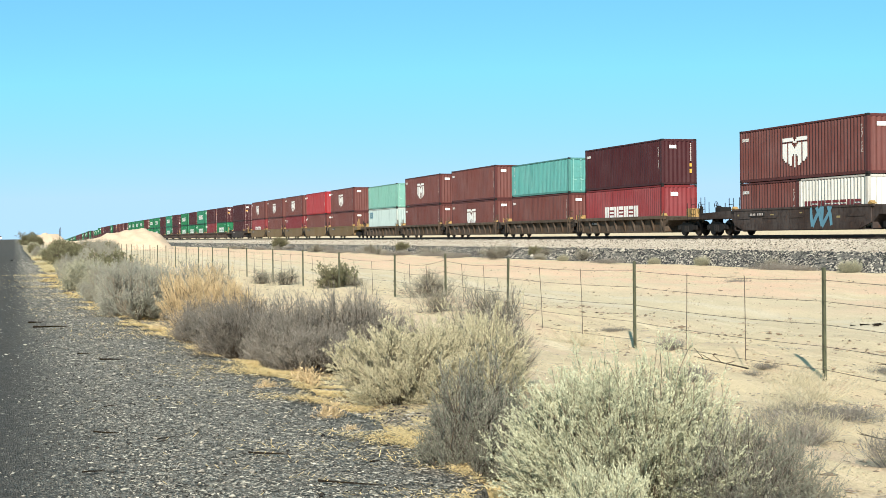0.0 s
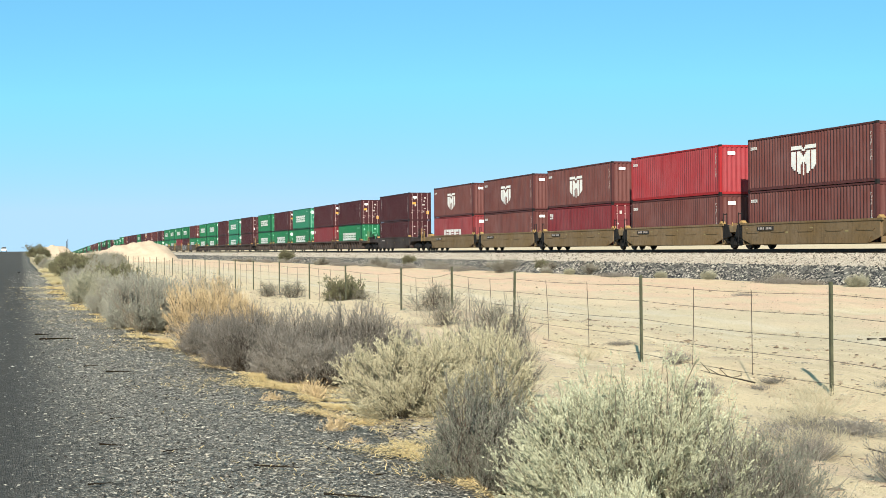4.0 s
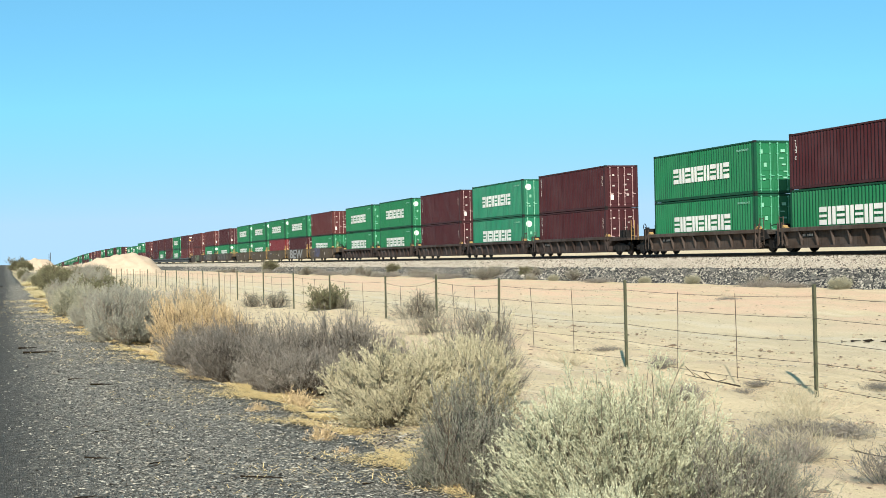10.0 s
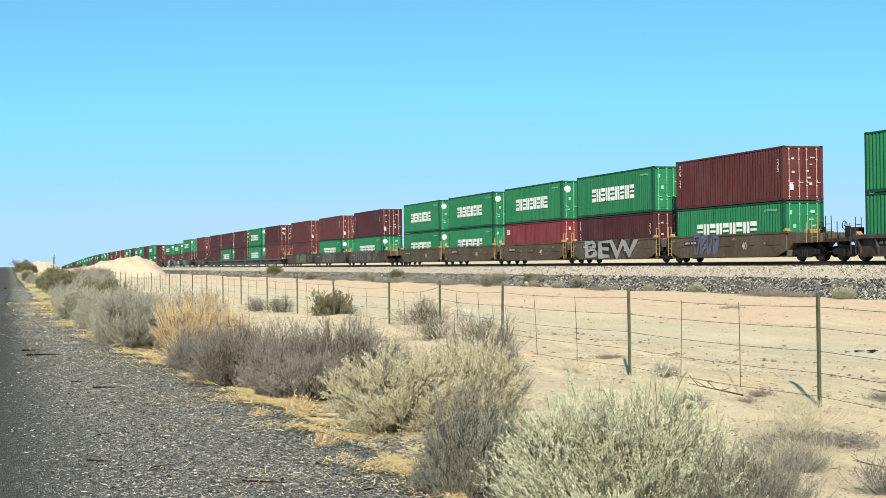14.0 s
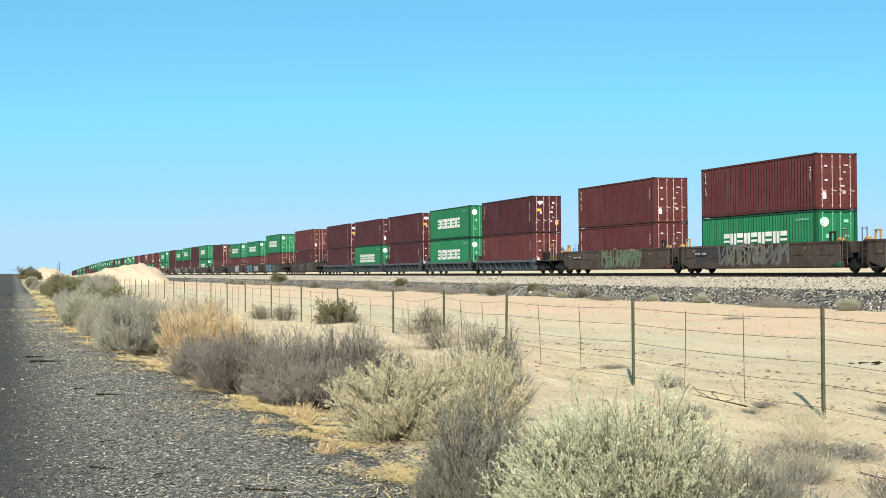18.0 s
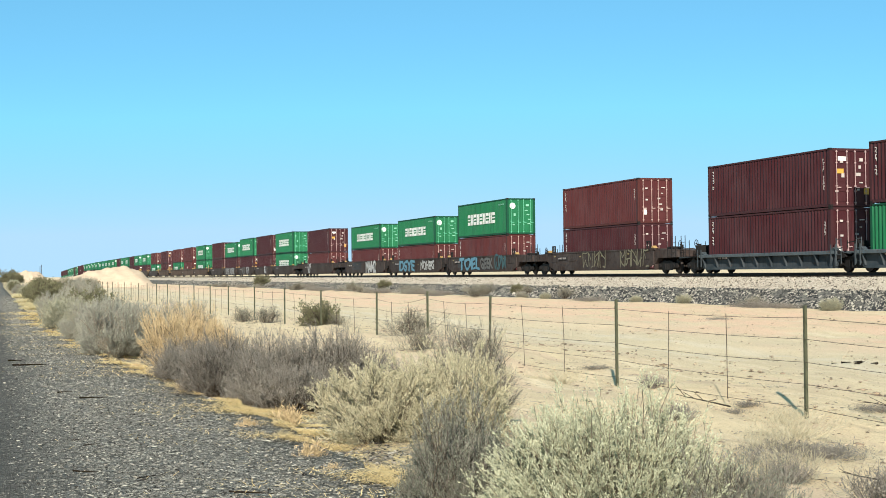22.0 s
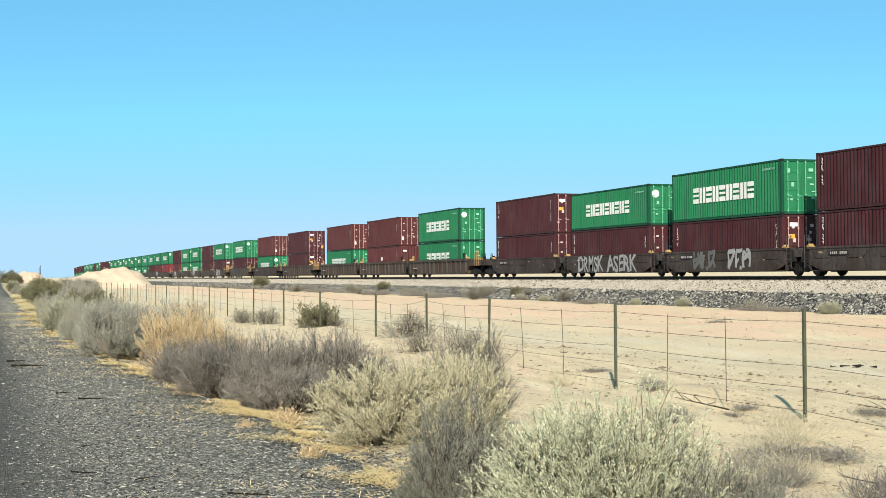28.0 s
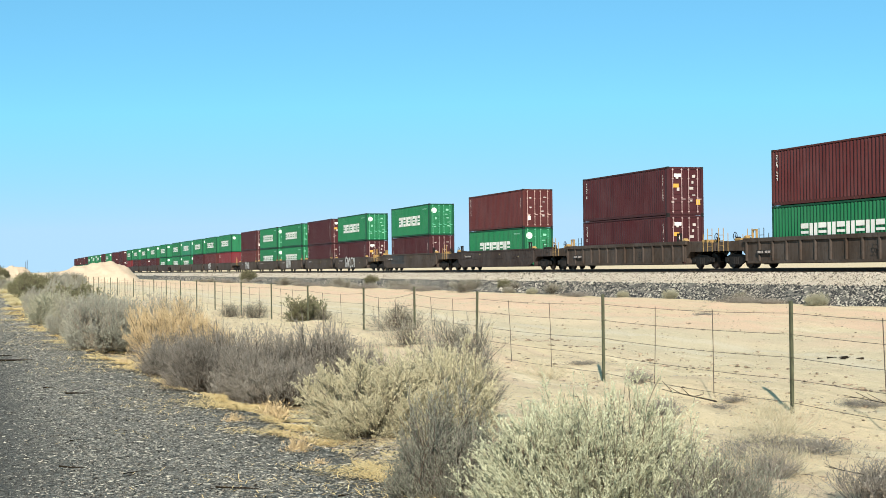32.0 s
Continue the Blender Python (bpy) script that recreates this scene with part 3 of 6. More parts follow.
def wavy(length, height, pitch=0.278, depth=0.060):
    """A corrugated sheet in the plane y-z, waves towards -x, centred on y."""
    n = int(length / pitch)
    p = length / n
    ys, xs = [], []
    for i in range(n):
        y = -length / 2 + i * p
        ys += [y + p * q for q in (0.0, 0.27, 0.48, 0.79)]
        xs += [-depth, -depth, 0.0, 0.0]
    ys.append(length / 2)
    xs.append(-depth)
    m = len(ys)
    v = np.concatenate([np.stack([xs, ys, np.zeros(m)], 1), np.stack([xs, ys, np.full(m, height)], 1)])
    i = np.arange(m - 1)
    return v, np.stack([i, i + m, i + m + 1, i + 1], 1)


def raster(g, rows, y0, y1, z0, z1, x):
    """A flat painted shape at -x from rows of cells, top row first; y0 is its far end."""
    nz, ny = len(rows), len(rows[0])
    ids = {}

    def at(i, j):
        if (i, j) not in ids:
            ids[i, j] = len(g.v)
            g.v.append((x - 0.004, y0 + (y1 - y0) * j / ny, z1 + (z0 - z1) * i / nz))
        return ids[i, j]
    for i, row in enumerate(rows):
        for j, cell in enumerate(row):
            if cell != ".":
                g.f.append((at(i, j), at(i, j + 1), at(i + 1, j + 1), at(i + 1, j))[::-1])
    return g


def blocks(g, y0, y1, z0, z1, n, x, seed):
    """A wordmark as a row of plain painted bars at -x: stacked level bars and pairs of upright ones."""
    level, pair = ("#######", "#######", ".......", "#######", ".......", "#######", "#######"), ("###.###",) * 7
    rows = [[] for _ in range(7)]
    for k in range(n):
        for row, line in zip(rows, level if (k + seed) % 2 == 0 or (k + seed) % 9 == 8 else pair):
            row += list(line) + ["."]
    return raster(g, [row[:-1] for row in rows], y0, y1, z0, z1, x)


MESH = {}


def shared(key, make):
    if key not in MESH:
        MESH[key] = make()
    return MESH[key]


def sheet(key, length, height, mat):
    def make():
        v, f = wavy(length, height)
        return quads("side_panel", v, f, mat)
    return shared(("sheet", key, length, height), make)


def container(style, length=CL, height=CH, detail=True):
    """A freight container on its own base; the end at -y is the one that shows."""
    colour, label, end, marks = STYLES[style]
    mat, edge = PAINT[colour], SHADED_FRAME[colour]
    root = tagged(new("shipping_container"), label, "container", "containers on the train")
    hw, hl = CW / 2, length / 2
    inner, wall = length - 0.36, height - 0.30
    for sx in (-1, 1):
        p = part("side_panel", sheet(colour, inner, wall, mat), None, root)
        p.matrix_basis = pose(sx * (hw - 0.060), 0, 0.17, 0, 0, 0 if sx < 0 else 180)
    part("roof", shared(("roof", colour, length), lambda: Geo().box(-hw + 0.06, hw - 0.06, -hl + 0.08, hl - 0.08, -0.03, 0.0).mesh("roof", mat)), None,
         root).location.z = height - 0.02
    part("floor", shared(("floor", length), lambda: Geo().box(-hw + 0.06, hw - 0.06, -hl + 0.08, hl - 0.08, 0.12, 0.16).mesh("floor", M_BLACK)), None, root)
    post = shared(("post", colour, height), lambda: Geo().box(-0.08, 0.08, -0.09, 0.09, 0.118, height - 0.118).mesh("corner_post", edge))
    cast = shared("cast", lambda: Geo().bevelled(-0.081, 0.081, -0.089, 0.089, 0, 0.118, 0.015).mesh("corner_casting", M_TRUCK))
    for sx in (-1, 1):
        for sy in (-1, 1):
            at = (sx * (hw - 0.08), sy * (hl - 0.09), 0)
            part("corner_post", post, None, root).location = at
            if detail:
                part("corner_casting", cast, None, root).location = (at[0] + sx * 0.003, at[1] + sy * 0.003, height - 0.115)
                part("corner_casting", cast, None, root).location = (at[0] + sx * 0.003, at[1] + sy * 0.003, 0)
    rail_mesh = shared(("crail", colour, length), lambda: Geo().box(-0.05, 0.05, -hl + 0.18, hl - 0.18, 0, 0.15).mesh("bottom_rail", edge))
    top_mesh = shared(("ctop", colour, length), lambda: Geo().box(-0.035, 0.035, -hl + 0.18, hl - 0.18, 0, 0.09).mesh("top_rail", edge))
    bar = shared(("cbar", colour), lambda: Geo().box(-hw + 0.16, hw - 0.16, -0.06, 0.06, 0, 0.13).mesh("end_beam", edge))
    for s in (-1, 1):
        part("bottom_rail", rail_mesh, None, root).location = (s * (hw - 0.06), 0, 0.02)
        part("top_rail", top_mesh, None, root).location = (s * (hw - 0.045), 0, height - 0.105)
        part("end_beam", bar, None, root).location = (0, s * (hl - 0.07), 0.02)
        part("end_beam", bar, None, root).location = (0, s * (hl - 0.07), height - 0.14)
    front = sheet(colour, CW - 0.32, wall, mat)
    p = part("front_wall", front, None, root)
    p.matrix_basis = pose(0, hl - 0.06, 0.15, 0, 0, -90)
    if end == "doors":
        dw = (CW - 0.34) / 2

        def door():
            g = Geo().box(-dw / 2, dw / 2, 0, 0.04, 0.15, height - 0.14)
            for i in range(5):
                z = 0.28 + i * (height - 0.5) / 5
                g.box(-dw / 2 + 0.06, dw / 2 - 0.06, -0.022, 0, z, z + (height - 0.5) / 5 - 0.09)
            return g.mesh("door", mat)

        def rods():
            g = Geo().rod((0, -0.055, 0.10), (0, -0.055, height - 0.10), 0.021, n=6)
            for z in (0.18, 0.75, 1.0, height - 0.75, height - 0.2):
                g.box(-0.05, 0.05, -0.07, -0.02, z, z + 0.06)
            g.box(-0.02, 0.24, -0.075, -0.045, 0.93, 0.98)
            return g.mesh("lock_rod", ROD[colour])
        for s in (-1, 1):
            d = part("door", shared(("door", colour, height), door), None, root)
            d.location = (s * (dw / 2 + 0.006), -hl + 0.05, 0)
            if detail:
                for q in (-0.28, 0.26):
                    part("lock_rod", shared(("rod", colour, height), rods), None, d, "pale upright lock rod").location = (q * dw / 0.95, 0, 0)
    else:
        p = part("end_wall", front, None, root)
        p.matrix_basis = pose(0, -hl + 0.06, 0.15, 0, 0, 90)
    for name, made, m, text in (marks(height, length) if detail else [q for q in marks(height, length) if q[0] in ("wordmark", "emblem", "end_badge")]):
        p = part(name, shared(("mark", style, name, height, m.name), lambda: made.mesh(name, m)), None, root, text)
        if name not in ("emblem", "end_badge"):
            tagged(p, kind="stuff")
    return root


def end_marks(seed, h, hl, x0=-1.0, x1=1.0):
    """Small plates and bars on the door end."""
    rng = random.Random(seed)
    g = Geo()
    for i in range(5):
        w, t = rng.uniform(0.08, 0.28), rng.choice((0.06, 0.09, 0.09, 0.16))
        x, z = 0.12 + rng.random() * (x1 - 0.45), h * (0.28 + 0.62 * i / 5)
        g.box(x, x + w, -hl - 0.012, -hl + 0.03, z, z + t)
    for i in range(3):
        x, z = x0 + rng.random() * 0.5, h * (0.25 + 0.25 * i)
        g.box(x, x + 0.16, -hl - 0.012, -hl + 0.03, z, z + rng.choice((0.1, 0.22)))
    return g


def upright_code(g, y, z1, n, x, seed):
    """A column of small bars, as of an upright serial."""
    rng = random.Random(seed)
    for i in range(n):
        z = z1 - i * 0.17
        if i % 5 == 4:
            continue
        a, b = rng.uniform(-0.10, -0.03), rng.uniform(0.03, 0.08)
        g.box(x - 0.004, x, y + a, y + b, z - 0.035, z)
        c = rng.choice((a, b - 0.035))
        g.box(x - 0.004, x, y + c, y + c + 0.035, z - 0.125, z - 0.037)
        if rng.random() < 0.5:
            g.box(x - 0.004, x, y + a * 0.8, y + b, z - 0.155, z - 0.127)
    return g


SKIN = -CW / 2 + 0.060 - 0.060


def marks_maroon(h, l):
    hl = l / 2
    return [("serial_marking", upright_code(Geo(), hl - 0.62, h - 0.35, 6, SKIN, 5), M_WHITE, "white serial bars"),
            ("code_marking", upright_code(Geo(), -hl + 0.55, h - 0.5, 9, SKIN, 6), M_MARK, ""),
            ("end_marking", end_marks(3, h, hl), M_MARK, "pale plates and bars"),
            ("end_badge", Geo().box(-0.75, -0.30, -hl - 0.014, -hl + 0.03, h - 0.62, h - 0.42), M_WHITE, "white badge"),
            ("warning_plate", Geo().box(-0.82, -0.45, -hl - 0.016, -hl + 0.03, h - 1.25, h - 1.02).box(0.72, 0.98, -hl - 0.016, -hl + 0.03, 0.62, 0.95), M_YELLOW, "yellow warning plate")]


def marks_few(h, l):
    hl = l / 2
    return [("serial_marking", upright_code(Geo(), hl - 0.5, h - 0.3, 8, SKIN, 7), M_WHITE, "white serial bars"),
            ("code_marking", upright_code(Geo(), -hl + 0.5, h - 0.7, 5, SKIN, 8), M_MARK, ""),
            ("end_marking", end_marks(11, h, hl), M_MARK, "pale plates and bars"),
            ("end_badge", Geo().box(-0.80, -0.60, -hl - 0.014, -hl + 0.03, 0.55, 0.85), M_WHITE, "white plate")]


def marks_brown(h, l, logo=False):
    hl = l / 2
    out = [("serial_marking", blocks(Geo(), hl - 0.3, hl - 1.0, h - 0.62, h - 0.46, 4, SKIN, 4), M_WHITE, "white serial bars"),
           ("code_marking", upright_code(Geo(), -hl + 0.45, h - 0.5, 8, SKIN, 6), M_MARK, ""),
           ("end_badge", Geo().box(-0.68, -0.2, -hl - 0.008, -hl + 0.03, h - 0.60, h - 0.40), M_WHITE, "white end badge"),
           ("end_column", upright_bars_end(h, hl), M_MARK, ""),
           ("warning_plate", Geo().box(0.72, 0.88, -hl - 0.008, -hl + 0.03, 0.75, 1.0).box(0.72, 0.88, -hl - 0.008, -hl + 0.03, 1.15, 1.35), M_YELLOW, "yellow warning plate")]
    if logo:
        rows = ["#########...#########", "##########.##########", ".........###.........", "####.###.....###.####", "####.####...####.####", "####.#####.#####.####", "####.###########.####", "####.###########.####",
                "####.###########.####", "####.####.#.####.####", "####.###..#..###.####", ".###.###..#..###.###.", "..##.###..#..###.##..", ".....###..#..###.....", "......##..#..##......", "..........#.........."]
        g = raster(Geo(), rows, 1.55, -0.85, 0.62, 2.18, SKIN)
        out.append(("emblem", g, M_WHITE, "large white barred shield emblem"))
    return out


def upright_bars_end(h, hl):
    g = Geo()
    for i in range(9):
        g.box(0.76, 0.84, -hl - 0.008, -hl + 0.03, h - 0.35 - i * 0.13, h - 0.26 - i * 0.13)
    return g


def marks_emblem(h, l):
    return marks_brown(h, l, True)


def marks_red(h, l):
    hl = l / 2
    return [("wordmark", blocks(Geo(), 2.7, -2.6, h * 0.30, h * 0.58, 7, SKIN, 9), M_WHITE, "white blocky wordmark"),
            ("end_badge", Geo().box(-0.6, -0.1, -hl - 0.008, -hl + 0.03, h - 0.7, h - 0.45), M_WHITE, "white end badge")]


def marks_darkred(h, l):
    hl = l / 2
    return [("emblem", blocks(Geo(), hl - 0.5, hl - 1.15, h - 0.85, h - 0.45, 2, SKIN, 8), M_WHITE, "small white emblem"),
            ("end_marking", end_marks(8, h, hl), M_MARK, "pale plates and bars")]


def marks_centre(h, l):
    g = Geo()
    g.rod((SKIN - 0.006, 0.1, h * 0.56), (SKIN + 0.02, 0.1, h * 0.56), 0.24, n=16)
    blocks(g, 0.75, -0.55, h * 0.33, h * 0.39, 6, SKIN, 3)
    return [("emblem", g, M_WHITE, "small white emblem over plain bars"), ("code_marking", upright_code(Geo(), -l / 2 + 0.5, h - 0.5, 8, SKIN, 9), M_MARK, ""),
            ("end_badge", Geo().box(-0.68, -0.3, -l / 2 - 0.008, -l / 2 + 0.03, h - 0.60, h - 0.44), M_WHITE, "white end badge")]


def marks_green(h, l):
    hl = l / 2
    disc = Geo()
    disc.rod((-0.72, -hl - 0.016, h - 0.62), (-0.72, -hl + 0.03, h - 0.62), 0.25, n=20)
    return [("wordmark", blocks(Geo(), 3.45, -3.35, h * 0.35, h * 0.66, 9, SKIN, 2), M_WHITE, "white blocky wordmark"),
            ("serial_marking", blocks(Geo(), -hl + 1.9, -hl + 0.6, h - 0.50, h - 0.40, 8, SKIN, 3), ROD["seagreen"], ""),
            ("end_marking", end_marks(5, h, hl), ROD["seagreen"], "pale green plates and bars"),
            ("emblem", disc, M_PALE, "round pale emblem")]


def marks_green_bare(h, l):
    return marks_green(h, l)[:-1]


def marks_teal(h, l):
    return [("serial_marking", upright_code(Geo(), l / 2 - 0.75, h - 0.25, 13, SKIN, 3), M_WHITE, "faded white stripe")]


def marks_white(h, l):
    return [("emblem", blocks(Geo(), l / 2 - 0.7, l / 2 - 2.0, h - 1.0, h - 0.35, 3, SKIN, 3), M_BLUE, "blue emblem")]


def marks_short(h, l):
    return [("wordmark", blocks(Geo(), 2.5, -2.5, 0.95, 1.42, 8, SKIN, 13), PAINT["darkred"], "dark red blocky wordmark")]


STYLES = {
    "m": ("maroon", "dark maroon corrugated steel container with door end and pale markings", "doors", marks_maroon),
    "n": ("maroon", "dark maroon corrugated steel container with few markings", "doors", marks_few),
    "o": ("brown", "brown-red corrugated steel container with door end", "doors", marks_few),
    "k": ("maroon", "dark maroon corrugated steel container with plain end", "wall", marks_brown),
    "c": ("brown", "brown-red corrugated container with small round emblem", "wall", marks_centre),
    "b": ("mauve", "dusty brown-red corrugated steel container with plain end", "wall", marks_brown),
    "h": ("mauve", "dusty brown-red corrugated container with large white shield emblem", "wall", marks_emblem),
    "y": ("oldred", "worn red corrugated container with white blocky wordmark", "wall", marks_red),
    "r": ("red", "plain bright red corrugated steel container", "wall", marks_brown),
    "d": ("darkred", "dark red corrugated steel container with small emblem", "doors", marks_darkred),
    "g": ("green", "green corrugated container with white blocky wordmark", "doors", marks_green),
    "e": ("green", "plain-doored green corrugated container with white blocky wordmark", "doors", marks_green_bare),
    "l": ("seagreen", "faded light green container with white blocky wordmark", "doors", marks_green),
    "t": ("teal", "pale teal corrugated steel container, faded", "doors", marks_teal),
    "q": ("turquoise", "faded turquoise corrugated steel container", "doors", marks_teal),
    "v": ("cream", "short off-white corrugated container with dark red bars", "wall", marks_short),
    "w": ("white", "off-white corrugated steel container with blue emblem", "wall", marks_white),
}


# ---- well cars ----
def wheelset():
    g = Geo()
    for s in (-1, 1):
        g.rod((s * 0.69, 0, 0), (s * 0.79, 0, 0), 0.445, 0.42, n=20)
        g.rod((s * 0.66, 0, 0), (s * 0.69, 0, 0), 0.475, n=20)
        g.rod((s * 0.79, 0, 0), (s * 1.02, 0, 0), 0.11, n=10)
    g.rod((-0.7, 0, 0), (0.7, 0, 0), 0.09, n=8)
    return g.mesh("wheelset", M_STEEL)


def side_frame():
    g = Geo()
    for s in (-1, 1):
        g.plate([(-1.2, 0.36), (-1.2, 0.60), (-0.75, 0.70), (-0.4, 0.78), (0.4, 0.78), (0.75, 0.70), (1.2, 0.60), (1.2, 0.36), (0.8, 0.34), (0.42, 0.20), (-0.42, 0.20), (-0.8, 0.34)],
                s * 1.0 - 0.06, s * 1.0 + 0.06)
        for y in (-0.89, 0.89):
            g.rod((s * 1.02, y, 0.445), (s * 1.14, y, 0.445), 0.13, n=10)
        for y in (-0.2, 0.0, 0.2):
            g.rod((s * 1.07, y, 0.24), (s * 1.07, y, 0.60), 0.075, n=8)
    g.box(-1.0, 1.0, -0.2, 0.2, 0.45, 0.72)
    return g.mesh("side_frame", M_TRUCK)


def add_truck(wagon, y):
    t = part("truck", shared("side_frame", side_frame), None, wagon, "grimy two-axle truck")
    t.location = (0, y, 0)
    for q in (-0.89, 0.89):
        part("wheelset", shared("wheelset", wheelset), None, t).location = (0, q, 0.445)


SIDE = 1.36   # half the width over the side sills


def crest(kind, half, paint):
    """Height of the side sills over the rail head."""
    if kind == "rib":
        return (1.06 if paint == "slate" else 1.26) if half < 7 else 1.60
    return 1.58 if half > 7 or paint == "olive" else 1.46


def sill_mesh(kind, half, mat, lip):
    """One side of the well: a plate with top and bottom chords, and ribs or pressed steps."""
    g = Geo()
    x = SIDE
    if kind == "rib" and half < 7:
        x -= 0.12
        lid = 0.88 if mat is WAGON["slate"] else 1.05
        g.box(x - 0.05, x, -half, half, 0.33, lid)
        g.box(x - 0.07, x + 0.10, -half + 0.25, half - 0.25, 0.20, 0.33)
        for i in range(10):
            y = -half + 0.12 + i * (2 * half - 0.24) / 9
            g.prism([(x, 0.33), (x + 0.07, 0.33), (x + 0.24, lid), (x, lid)], y - 0.03, y + 0.03)
    elif kind == "rib":
        g.box(x - 0.05, x, -half, half, 0.40, lip - 0.20)
        g.box(x - 0.07, x + 0.10, -half - 0.2, half + 0.2, lip - 0.20, lip)
        g.box(x - 0.07, x + 0.08, -half + 0.25, half - 0.25, 0.27, 0.40)
        n = round(2 * half / 1.35)
        for i in range(n + 1):
            y = -half + 0.12 + i * (2 * half - 0.24) / n
            g.plate([(y - 0.055, lip - 0.20), (y + 0.055, lip - 0.20), (y + 0.04, 0.40), (y - 0.04, 0.40)], x, x + 0.10)
    else:
        g.plate([(-half, lip - 0.08), (half, lip - 0.08), (half, 0.58), (half - 0.9, 0.30), (-half + 0.9, 0.30), (-half, 0.58)], x - 0.06, x)
        g.box(x - 0.08, x + 0.035, -half - 0.2, half + 0.2, lip - 0.10, lip)
        g.plate([(-half + 0.7, 0.60), (half - 0.7, 0.60), (half - 1.0, 0.28), (-half + 1.0, 0.28)], x, x + 0.035)
        n = round(2 * half / 2.6)
        for i in range(n):
            y = -half + 1.2 + i * (2 * half - 2.4) / max(1, n - 1)
            g.plate([(y - 0.75, 0.98), (y + 0.75, 0.98), (y + 0.65, 0.90), (y - 0.65, 0.90)], x, x + 0.03)
    return g.mesh("side_sill", mat)


def graffiti_mesh(seed, length, height, mat):
    """Sprayed fat crossing strokes in a row of cells, with no letters."""
    rng = random.Random(seed)
    g = Geo()
    thin = mat is M_SPRAYG
    x = -SIDE - (0.052 if thin else 0.042)
    n = max(2, round(length / 0.85))
    wide, mid = length / n, 0.45 + height / 2
    for i in range(n):
        y = length / 2 - (i + 0.5) * wide
        grid = [(y + (0.42 - 0.42 * c) * wide + rng.uniform(-0.08, 0.08), mid + (r - 1) * height * 0.48 + rng.uniform(-0.06, 0.06)) for r in range(3) for c in range(3)]
        corners = [grid[q] for q in (0, 2, 6, 8)]
        lines = [(corners[0], corners[2]), (grid[rng.choice((1, 4, 7))], corners[rng.choice((1, 3))]), (corners[rng.choice((0, 2))], grid[rng.choice((4, 5, 8))]),
                 (corners[1], corners[3]) if rng.random() < 0.5 else (grid[6], grid[8]), (grid[3], grid[rng.choice((2, 5, 8))])]
        for q, (a, b) in enumerate(lines[:rng.choice((3, 4, 5))]):
            d = Vector((b[0] - a[0], b[1] - a[1]))
            d = d.normalized() if d.length > 1e-6 else Vector((0, 1))
            r0, r1 = (rng.uniform(0.03, 0.05), rng.uniform(0.02, 0.045)) if thin else (rng.uniform(0.08, 0.14), rng.uniform(0.06, 0.12))
            bow = rng.uniform(-0.10, 0.10)
            m = ((a[0] + b[0]) / 2 - d.y * bow, (a[1] + b[1]) / 2 + d.x * bow)
            u = x - 0.002 - 0.0009 * q - 0.0002 * (i % 3)
            o = len(g.v)
            for (py, pz), r in ((a, r0), (m, (r0 + r1) / 2 * 1.15), (b, r1)):
                g.v += [(u, py - d.y * r, pz + d.x * r), (u, py + d.y * r, pz - d.x * r)]
            g.f += [(o, o + 1, o + 3, o + 2), (o + 2, o + 3, o + 5, o + 4)]
    return g.mesh("graffiti", mat)


def text_mesh(words, size, mat, fat=0.0, fill=None):
    """Painted letters; fat swells the strokes, and fill is the width and height that they are drawn out to."""
    c = bpy.data.curves.new("lettering", "FONT")
    c.body, c.size, c.extrude, c.align_x, c.align_y = words, size, 0.003, "CENTER", "CENTER"
    ob = bpy.data.objects.new("lettering", c)
    scene.collection.objects.link(ob)
    c.offset = fat
    me = bpy.data.meshes.new_from_object(ob)
    bpy.data.objects.remove(ob)
    bpy.data.curves.remove(c)
    if fill:
        co = np.empty(len(me.vertices) * 3)
        me.vertices.foreach_get("co", co)
        co = co.reshape(-1, 3)
        lo, hi = co[:, :2].min(0), co[:, :2].max(0)
        co[:, :2] = (co[:, :2] - (lo + hi) / 2) / (hi - lo) * (np.array(fill) + 2 * fat)
        # sprayed by hand: the strokes sway and the line of words bobs
        co[:, 0] += 0.07 * np.sin(co[:, 1] * 5 + co[:, 0] * 2.3)
        co[:, 1] += 0.06 * np.sin(co[:, 0] * 4.1 + 1)
        me.vertices.foreach_set("co", co.ravel())
        me.update()
    me.materials.clear()
    me.materials.append(mat)
    return me


